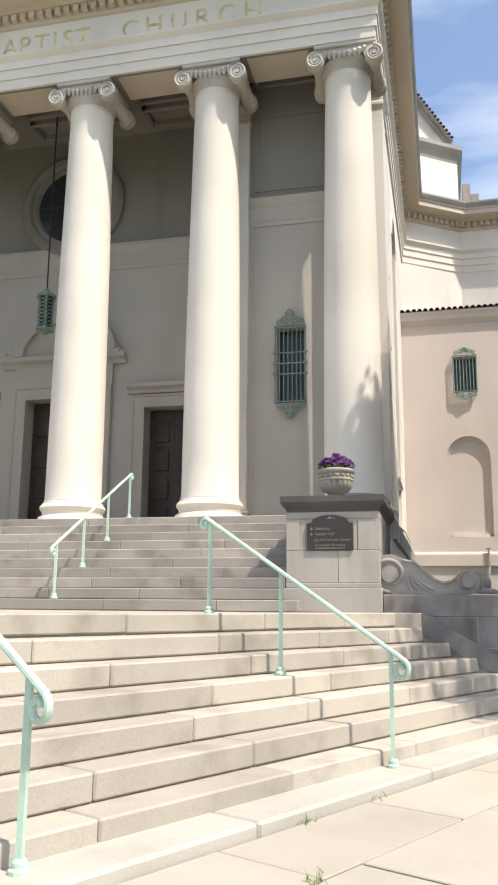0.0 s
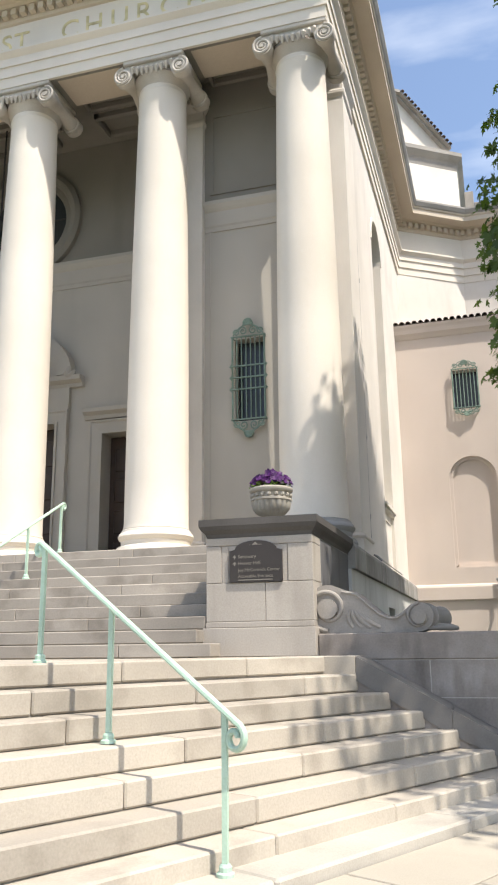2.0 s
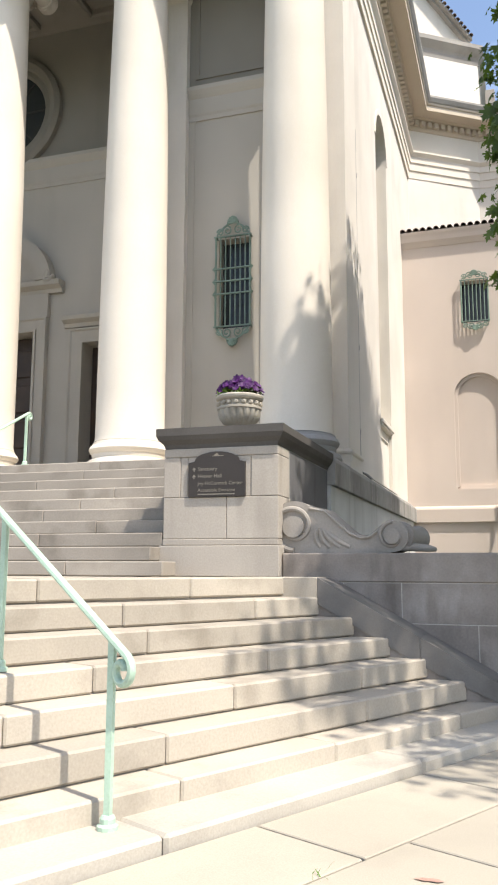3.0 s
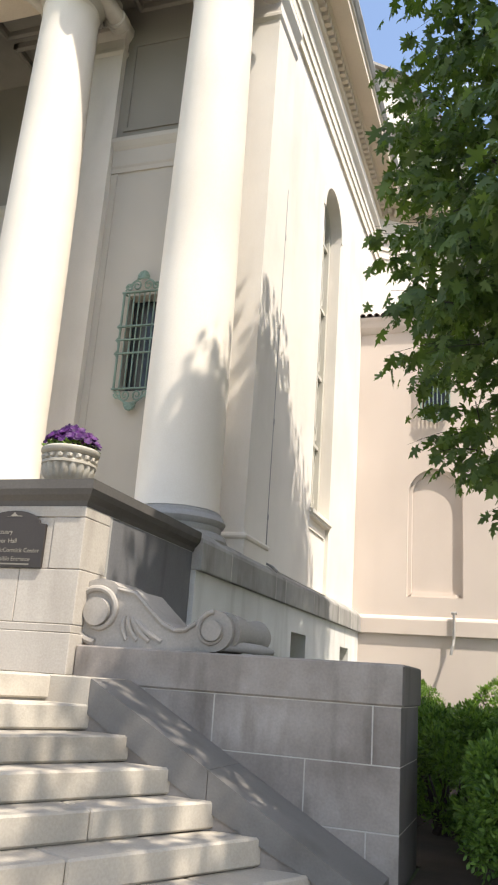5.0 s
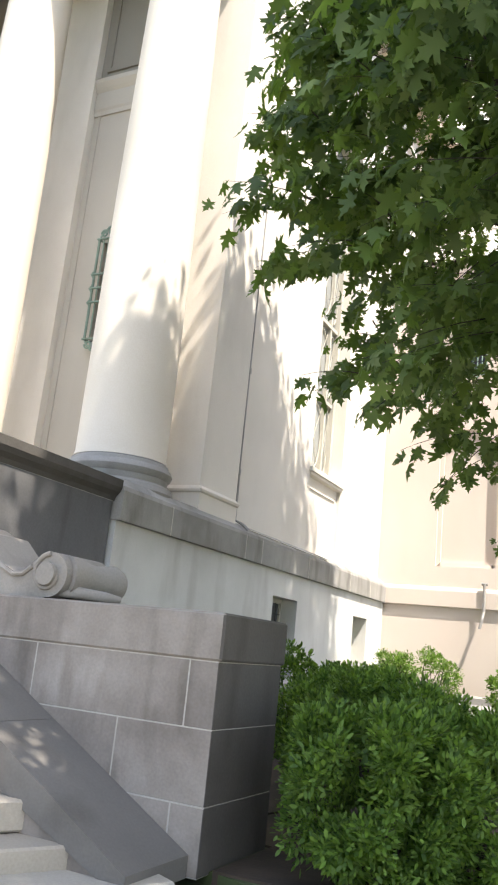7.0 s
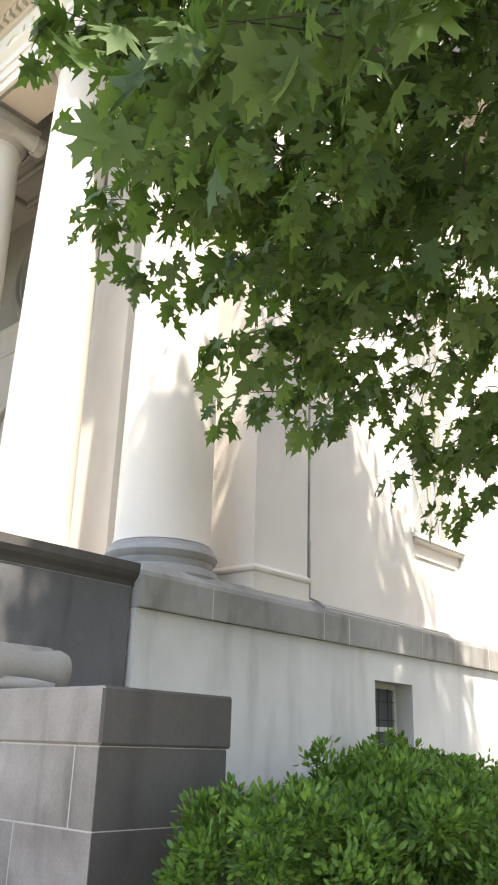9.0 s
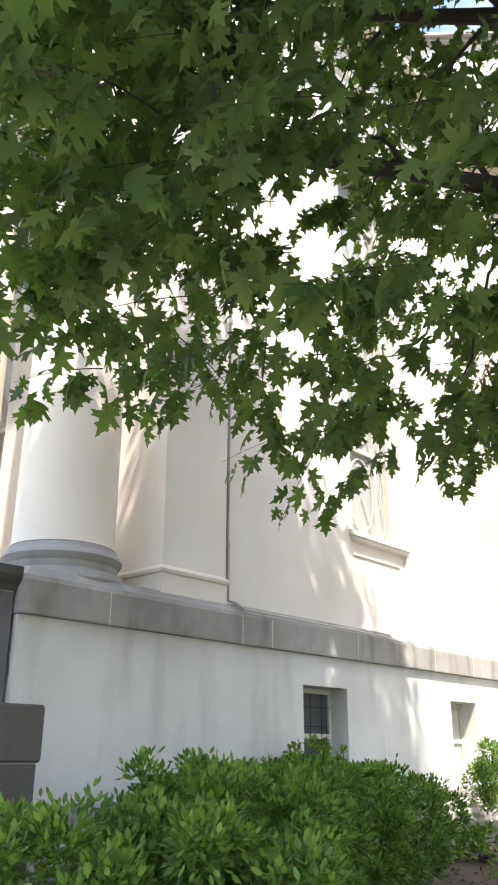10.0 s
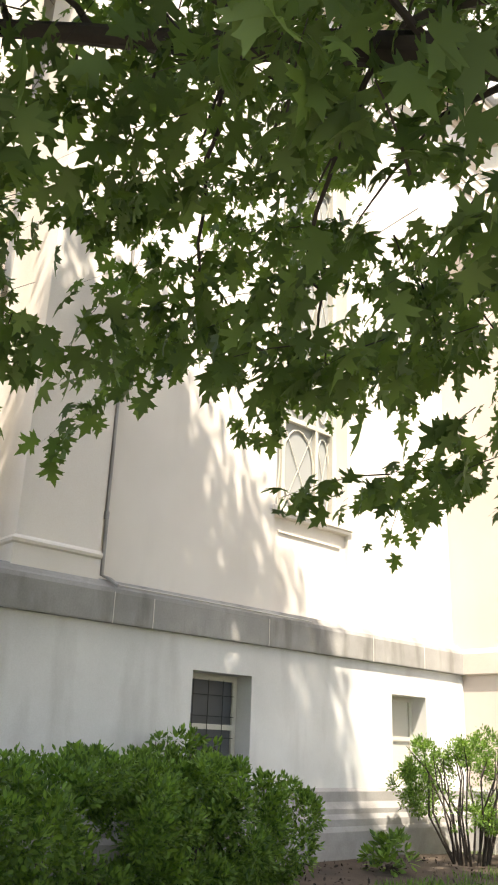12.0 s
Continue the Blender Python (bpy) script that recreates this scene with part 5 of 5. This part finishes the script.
# sprays of the lower crown: thick towards the steps, open over the garden
sprays = []
for _ in range(6200):
    c = np.array((rs.uniform(0.3, 8.6), rs.uniform(10.3, 18.2), rs.uniform(2.6, 8.8)))
    pick = rs.rand()
    thick = 0.85 if c[1] < 12.9 and c[0] < 3.7 else 0.17 if c[2] < 6.0 else 0.13
    if c[0] < church_edge(c[1], c[2]) + 0.8 and c[1] < 13.8:
        thick = max(thick, 0.50)
    if c[2] < 3.7 and 14.0 < c[1] < 16.6 and 1.8 < c[0] < 3.8:
        thick = 0.30
    thick *= max(0.0, 1.0 + 1.7 * noise.noise(Vector(c) * 1.15))
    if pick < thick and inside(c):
        sprays.append(c)
sprays = np.array(sprays)
high = []
while len(high) < 420:
    p = rs.uniform(-1, 1, size=3)
    q = (p[0] ** 2 + p[1] ** 2) ** 1.5 + abs(p[2]) ** 3.0
    c = CC + p * CR * np.array((1, 1, 1.12))
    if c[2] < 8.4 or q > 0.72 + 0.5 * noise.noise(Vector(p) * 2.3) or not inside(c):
        continue
    high.append(c)
# the dense top that faces the sun, with an unseen lobe added for shade
lobe_c, lobe_r = np.array((5.4, 11.8, 10.2)), np.array((3.6, 4.9, 3.5))
top = []
while len(top) < 1350:
    p = rs.uniform(-1, 1, size=3)
    if len(top) % 3 == 0:
        c = lobe_c + p * lobe_r
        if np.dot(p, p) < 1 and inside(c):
            top.append(c)
        continue
    q = (p[0] ** 2 + p[1] ** 2) ** 1.5 + abs(p[2]) ** 3
    c = CC + p * CR * np.array((1, 1, 1.12))
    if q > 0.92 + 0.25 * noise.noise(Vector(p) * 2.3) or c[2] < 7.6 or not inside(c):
        continue
    top.append(c)
# three leaf clumps added unseen high on the church side to cast shade
for at, reach in ((np.array((3.5, 12.8, 12.6)), 1.95), (np.array((3.3, 15.1, 12.5)), 1.95), (np.array((2.15, 12.85, 11.6)), 0.75)):
    k = 0
    while k < (130 if reach > 1 else 14):
        p = rs.uniform(-1, 1, size=3)
        if np.dot(p, p) > 0.75 + 0.5 * noise.noise(Vector(p) * 2.0 + Vector(at)):
            continue
        top.append(at + p * reach)
        k += 1
high = np.array(high + top)


def spray_leaves(where, per, seed):
    """Drooping sprays: a bent twig with leaves to both sides; returns leaf places, leaf directions and the twigs' points."""
    r = np.random.RandomState(seed)
    n = len(where)
    away = where - np.array((TREE.x, TREE.y, 0.0))
    away[:, 2] = 0.0
    away /= np.linalg.norm(away, axis=1)[:, None] + 1e-9
    a = away + r.normal(size=(n, 3)) * np.array((0.6, 0.6, 0.12))
    a[:, 2] -= 0.12
    a /= np.linalg.norm(a, axis=1)[:, None]
    side = np.cross(a, np.array((0.0, 0.0, 1.0)))
    side /= np.linalg.norm(side, axis=1)[:, None]
    length = r.uniform(0.45, 0.85, size=n)
    f = np.linspace(-0.5, 0.5, 6)
    twigs = where[:, None, :] + a[:, None, :] * (f[None, :, None] * length[:, None, None])
    twigs[:, :, 2] -= 0.22 * (f[None, :] + 0.5) ** 2 * length[:, None]
    k = r.uniform(-0.5, 0.5, size=(n, per))
    sg = np.where(r.rand(n, per) < 0.5, -1.0, 1.0)
    off = sg * np.abs(r.normal(size=(n, per))) * 0.11
    cen = where[:, None, :] + a[:, None, :] * (k * length[:, None])[:, :, None] + side[:, None, :] * off[:, :, None]
    cen[:, :, 2] -= 0.22 * (k + 0.5) ** 2 * length[:, None] + np.abs(r.normal(size=(n, per))) * 0.06
    d = a[:, None, :] * 0.55 + side[:, None, :] * (sg * 0.6)[:, :, None] + np.array((0.0, 0.0, -0.75))
    return cen.reshape(-1, 3), d.reshape(-1, 3), twigs


cen, along, twigs = spray_leaves(sprays, 22, 6)
ob = part("crown", scatter_leaves("crown", cen, along * 1.9, 0.130, MAPLE, LEAF, 3, droop=0.2, spread=0.62, fold=0.35, bend=0.30), None, maple, "drooping lower maple foliage")
ob["kind"] = "stuff"
# the twigs that carry the sprays
verts, faces = [], []
for w in twigs:
    n0 = len(verts)
    for i, q in enumerate(w):
        rad = 0.007 - 0.0009 * i
        for k in range(3):
            t = 2 * math.pi * k / 3
            verts.append((q[0] + rad * math.cos(t), q[1] + rad * math.sin(t) * 0.7, q[2] + rad * math.sin(t)))
    for i in range(5):
        for k in range(3):
            faces.append((n0 + 3 * i + k, n0 + 3 * i + (k + 1) % 3, n0 + 3 * i + 3 + (k + 1) % 3, n0 + 3 * i + 3 + k))
me = bpy.data.meshes.new("leaf_twig")
me.from_pydata(verts, [], faces)
me.materials.append(BARK)
part("leaf_twig", me, None, maple, "thin dark leaf twigs")["kind"] = "stuff"
cen = np.repeat(high, 40, axis=0)
cen = cen + np.clip(rs.normal(size=cen.shape), -1.7, 1.7) * np.array((0.25, 0.25, 0.16))
out = (cen - CC) / CR
out /= np.linalg.norm(out, axis=1)[:, None] + 1e-9
ob = part("crown_top", scatter_leaves("crown_top", cen, out * 0.5, 0.14, SIMPLE, LEAF, 4, droop=0.95, spread=0.9, fold=0.5, bend=0.32), None, maple, "dense upper maple foliage")
ob["kind"] = "stuff"
# trunk and limbs
bm = bmesh.new()
tp = [TREE + Vector((0, 0, -0.1)), TREE + Vector((-0.02, 0.0, 0.5)), TREE + Vector((-0.08, -0.05, 1.6)), TREE + Vector((-0.2, -0.15, 3.2)), TREE + Vector((-0.6, -0.6, 6.0)), TREE + Vector((-1.2, -1.5, 9.0)), TREE + Vector((-1.7, -2.2, 12.5))]
tube(bm, tp, [0.42, 0.33, 0.29, 0.27, 0.2, 0.13, 0.04], 14)
part("trunk", bm, BARK, maple, smooth=True)
limb_ends = [(3.2, 15.6, 6.2, 4.4), (1.6, 13.2, 6.4, 4.2), (3.6, 11.6, 5.8, 4.3), (5.6, 10.6, 6.2, 4.3), (2.2, 16.4, 6.5, 4.4), (1.4, 14.4, 9.0, 5.6), (3.4, 10.6, 8.5, 5.2), (7.6, 11.4, 8.0, 4.8), (8.2, 15.0, 9.5, 6.0), (4.4, 17.6, 9.0, 5.4), (3.4, 13.2, 12.5, 8.0), (6.2, 12.6, 12.8, 8.4)]
def bough(pts, thick, thin):
    """A limb along points with side twigs on its outer part."""
    bm = bmesh.new()
    n = len(pts) - 1
    tube(bm, pts, [thick + (thin - thick) * i / n for i in range(n + 1)], 8)
    limb = part("limb", bm, BARK, maple, smooth=True)
    for j in range(4, n):
        for side in (-1, 1):
            d = (pts[j + 1] - pts[j]).normalized()
            lat = d.cross(Vector((0, 0, 1))).normalized() * side
            ln = 1.5 * (1 - (j - 4) / 8)
            q = [pts[j] + (d * 0.7 + lat * 0.7) * (ln * f) + Vector((0, 0, 0.15 * math.sin(f * 3) - 0.28 * f * f * ln + 0.22 * noise.noise(Vector((j, f * 4, pts[n].x * side))))) for f in (0, 0.25, 0.5, 0.75, 1.0)]
            bm = bmesh.new()
            tube(bm, q, [0.024, 0.018, 0.013, 0.009, 0.004], 6)
            part("twig", bm, BARK, limb)
    return limb


for ex, ey, ez, sz in limb_ends:
    t = sz / 6.0
    s = TREE + Vector((-0.1 - 0.5 * t * t, -0.1 - 0.5 * t * t, sz))
    e = Vector((ex, ey, ez))
    bough([s.lerp(e, i / 10) + Vector((0.25 * noise.noise(Vector((i * 0.3, ex, ey))), 0.25 * noise.noise(Vector((ex, i * 0.3, ez))), 0.4 * math.sin(math.pi * i / 10))) for i in range(11)], 0.118, 0.018)
# the heavy low limb across the pavement, with two hanging side branches
knots = [Vector(p) for p in ((6.72, 16.75, 3.3), (5.6, 15.85, 3.72), (4.45, 14.95, 4.12), (3.4, 14.35, 4.52), (2.1, 13.55, 5.05))]
big_limb = bough([knots[i // 3].lerp(knots[min(4, i // 3 + 1)], (i % 3) / 3) + Vector((0, 0, 0.05 * noise.noise(Vector((i * 0.7, 1.0, 4.0))))) for i in range(13)], 0.12, 0.04)
for n0, way in enumerate((((4.2, 14.85, 4.2), (3.75, 15.05, 4.05), (3.42, 15.22, 3.67), (3.2, 15.6, 3.5), (2.98, 15.89, 3.3)), ((3.6, 14.5, 4.45), (3.15, 14.75, 4.2), (2.85, 14.95, 3.75), (2.6, 15.2, 3.6)))):
    way = [Vector(a).lerp(Vector(b), k / 4) + Vector((0.05, 0.05, 0.06)) * noise.noise(Vector((k * 0.6 + a[0] * 3, n0, 2.0))) for a, b in zip(way, way[1:]) for k in range(4)]
    bm = bmesh.new()
    tube(bm, way, [0.016 - 0.012 * k / len(way) for k in range(len(way))], 6)
    part("twig", bm, BARK, big_limb)


# bushes and hedge
def bush(x, y, rx, ry, h, count, seed, leaf, name="hedge_bush", label="clipped green hedge bush with small glossy leaves", stems=False, group="hedge along the wall", base=0.1, bright=None):
    b = thing(name, (x, y, 0.03), label, "bush", group)
    r = np.random.RandomState(seed)
    pts = []
    lumps = []
    for _ in range(int(46 + 30 * rx * ry)):
        p = r.normal(size=3)
        p /= np.linalg.norm(p)
        k = r.uniform(0.62, 0.86)
        z = base + (h - base) * (0.5 + 0.5 * np.sign(p[2]) * abs(p[2]) ** 0.7 * k)
        lumps.append((np.array((x + p[0] * rx * k * 1.08, y + p[1] * ry * k * 1.08, z)), p, r.uniform(0.10, 0.19)))
    while len(pts) < count:
        lc, ln, lr = lumps[r.randint(len(lumps))]
        p = r.normal(size=3) + ln * 0.9
        p /= np.linalg.norm(p)
        c = lc + p * lr * (1 - 0.45 * r.rand() ** 1.5)
        for _ in range(14):
            o = r.normal(size=3) * 0.022
            pts.append((c[0] + o[0], c[1] + o[1], max(0.06, c[2] + o[2]), p[0] * 0.8 + o[0] * 26, p[1] * 0.8 + o[1] * 26, p[2] * 0.8 + 0.3 + o[2] * 26))
    pts = np.array(pts)
    me = scatter_leaves("foliage", pts[:, :3], pts[:, 3:], leaf, OVAL, bright or HEDGE_LEAF, seed + 1, droop=-0.1, fold=0.25, spread=0.35)
    f = part("foliage", me, None, b)
    f["kind"] = "stuff"
    if stems:
        for k in range(22):
            a = 2 * math.pi * k / 22 + r.rand() * 0.4
            rr = 0.5 + 0.4 * r.rand()
            bm = bmesh.new()
            p0 = Vector((x + 0.18 * math.cos(a), y + 0.25 * math.sin(a), 0.02))
            p1 = Vector((x + rx * rr * math.cos(a), y + ry * rr * math.sin(a), h * (0.75 + 0.15 * r.rand())))
            bend = Vector(r.normal(size=3) * 0.05)
            tube(bm, [p0, p0.lerp(p1, 0.35) + Vector((0, 0, 0.12)) + bend, p0.lerp(p1, 0.7) + Vector((0, 0, 0.08)) - bend, p1], [0.017, 0.012, 0.009, 0.004], 6)
            part("stem", bm, BARK, b)
    else:
        for k in range(11):
            a = 2 * math.pi * k / 11
            bm = bmesh.new()
            tube(bm, [(x + 0.12 * math.cos(a), y + 0.12 * math.sin(a), 0.0), (x + 0.3 * rx * math.cos(a * 1.7), y + 0.3 * ry * math.sin(a * 1.7), 0.45 * h)], [0.025, 0.010], 6)
            part("stem", bm, BARK, b)
    return b


for i, (bx, by, brx, bry, bh, cnt) in enumerate(((1.98, 12.5, 0.50, 0.50, 1.07, 15000), (2.36, 13.0, 0.54, 0.54, 1.06, 15000), (1.72, 13.85, 0.68, 0.76, 1.27, 17000), (1.10, 14.8, 0.78, 0.85, 1.25, 16000),
                                                 (0.65, 15.9, 0.80, 0.85, 1.24, 16000), (0.30, 17.0, 0.80, 0.85, 1.22, 15000), (0.06, 17.95, 0.66, 0.72, 1.18, 16000))):
    bush(bx, by, brx, bry, bh, cnt, 20 + i, 0.05)
bush(-1.15, 18.25, 0.40, 0.62, 1.50, 3200, 41, 0.075, "shrub", "loose green shrub sprouting beside the basement window", True, "")
bush(-0.48, 22.4, 0.80, 1.10, 1.60, 19000, 42, 0.042, "shrub", "open twiggy green shrub with bare stems below", True, "", base=0.42)
bush(1.55, 22.9, 0.75, 0.75, 1.66, 9000, 43, 0.07, "shrub", "bright green sunlit shrub by the wing wall", True, "", base=0.25)
bush(2.9, 23.0, 0.7, 0.7, 1.5, 7000, 44, 0.07, "shrub", "bright green sunlit shrub by the wing wall", True, "", base=0.25)
bush(-0.45, 20.75, 0.17, 0.19, 0.30, 420, 45, 0.10, "small_plant", "small bright green leafy plant in the soil", False, "")

# grass on the lawn and weeds in the joints
rg = np.random.RandomState(77)
n = 16000
gx = rg.uniform(-0.6, 4.5, n)
gy = rg.uniform(19.4, 24.0, n)
dens = np.array([noise.noise(Vector((a * 1.3, b * 1.3, 0.0))) for a, b in zip(gx, gy)])
keep = (dens + (gx - 0.35) * 0.9 > rg.uniform(-0.3, 0.3, n))
gp = np.stack([gx[keep], gy[keep], np.full(keep.sum(), 0.045)], axis=1)
gr = scatter_leaves("lawn_grass", gp, np.tile(np.array((0, 0, 2.2)), (len(gp), 1)), 0.085, BLADE, GRASS_LEAF, 8, droop=0.0, fold=0.1, spread=0.6)
tagged(new("lawn_grass", gr), "short green lawn grass with bare patches", "grass", "", "stuff")
for i, (we, wd) in enumerate(((4.55, 4.225), (3.62, 3.50), (5.42, 4.22), (6.6, 3.5))):
    w = street(we, wd)
    k = 26 if i < 2 else 8
    cp = np.array([(w.x + rg.normal() * 0.05 * E2.x + rg.normal() * 0.012, w.y + rg.normal() * 0.05 * E2.y + rg.normal() * 0.012, 0.0) for _ in range(k)])
    me = scatter_leaves("weeds", cp, np.tile(np.array((0, 0, 1.2)), (k, 1)), 0.055, BLADE, GRASS_LEAF, 90 + i, droop=0.0, fold=0.1, spread=0.8)
    tagged(new("weeds", me), "tuft of dry green weeds in a pavement joint", "weeds", "weeds in the joints")
# fallen leaves and litter on the soil
bits = np.stack([rg.uniform(-1.4, 1.2, 500), rg.uniform(18.8, 23.5, 500), np.full(500, 0.062)], axis=1)
tagged(new("leaf_litter", scatter_leaves("leaf_litter", bits, np.zeros((500, 3)), 0.06, OVAL, BARK, 12, droop=0.0, spread=1.0)), "dry brown leaf litter scattered on the soil", "litter", "", "stuff")

# white wire guard by the wing wall
guard = thing("wire_fence", (-0.55, 23.8, 0.05), "low white wire mesh guard standing by the wing wall", "fence")
for i in range(15):
    gx0 = -0.97 + 0.062 * i
    bm = bmesh.new()
    tube(bm, [(gx0, 23.75, 0.03), (gx0, 23.75, 0.74 - 0.003 * (i - 7) ** 2)], 0.006, 5)
    part("upright_wire", bm, FRAME_PAINT, guard)
for i in range(7):
    bm = bmesh.new()
    tube(bm, [(-0.97, 23.744, 0.20 + 0.07 * i), (-0.102, 23.744, 0.20 + 0.07 * i)], 0.005, 5)
    part("cross_wire", bm, FRAME_PAINT, guard)
# faded paint on the pavement
mark = thing("paint_mark", (0.30, 7.57, 0.0), "faded red paint mark on the concrete pavement", "paint mark")
bm = bmesh.new()
rim = [(0.30 + (0.055 + 0.03 * noise.noise(Vector((k, 2.0, 0.5)))) * math.cos(k * 0.45), 7.57 + (0.024 + 0.018 * noise.noise(Vector((k, 7.0, 0.5)))) * math.sin(k * 0.45), 0.0055) for k in range(14)]
bm.faces.new([bm.verts.new(p) for p in rim])
part("paint", bm, RED_PAINT, mark)

# ---------------------------------------------------------------- step stones
turn_z = math.degrees(STREET_TURN)
rb = random.Random(9)
for k in range(7):
    d, z = D1 + RUN * k, Z1 + RISE * k
    e_end = (11.47 - N2.y * (d + 0.02)) / E2.y + 0.12
    e = -9.0 + rb.uniform(0, 1.2)
    cuts = [-9.0]
    while e < e_end - 0.7:
        cuts.append(e)
        e += rb.uniform(1.35, 2.1)
    cuts.append(e_end)
    depth = RUN + 0.05 if k < 6 else 0.42
    for a, b in zip(cuts, cuts[1:]):
        if b - a < 0.1:
            continue
        me = block_mesh("step_stone", depth, b - a - 0.006, RISE - 0.008, STEP, 0.014)
        c = street((a + b) / 2, d + depth / 2, z - RISE / 2 + rb.uniform(-0.002, 0.002) + (0.008 if k == 6 else 0.0))
        piece("step_stone", me, lower_stairs, pose(c.x, c.y, c.z, 0, 0, turn_z))
for j in range(10):
    y, z = UY + URUN * j, LAND + URISE * (j + 1)
    x_end = -2.75 if j == 0 else -3.03
    cuts = [-18.4]
    x = -18.4 + rb.uniform(1.0, 2.0)
    while x < x_end - 0.8:
        cuts.append(x)
        x += rb.uniform(1.4, 2.3)
    cuts.append(x_end)
    depth = URUN + 0.05 if j < 9 else 0.5
    for a, b in zip(cuts, cuts[1:]):
        me = block_mesh("step_stone", b - a - 0.004, depth, URISE - 0.010, STEP_UP, 0.010)
        piece("step_stone", me, upper_stairs, pose((a + b) / 2, y + depth / 2, z - URISE / 2 + rb.uniform(-0.0015, 0.0015)))

# pavement slabs
d_lines = [4.235, 3.50, 1.88, 0.26, -1.36, -3.0]
for d1, d0 in zip(d_lines, d_lines[1:]):
    e = 3.69 - 1.62 * 6 + (0.0 if d1 > 4 else 0.35)
    while e < 18:
        me = block_mesh("paving_slab", d1 - d0 - 0.02, 1.62 - 0.02, 0.08, CONCRETE, 0.006)
        c = street(e + 0.81, (d0 + d1) / 2, -0.04 + rb.uniform(-0.003, 0.003))
        piece("paving_slab", me, pavement, pose(c.x, c.y, c.z, 0, 0, turn_z))
        e += 1.62
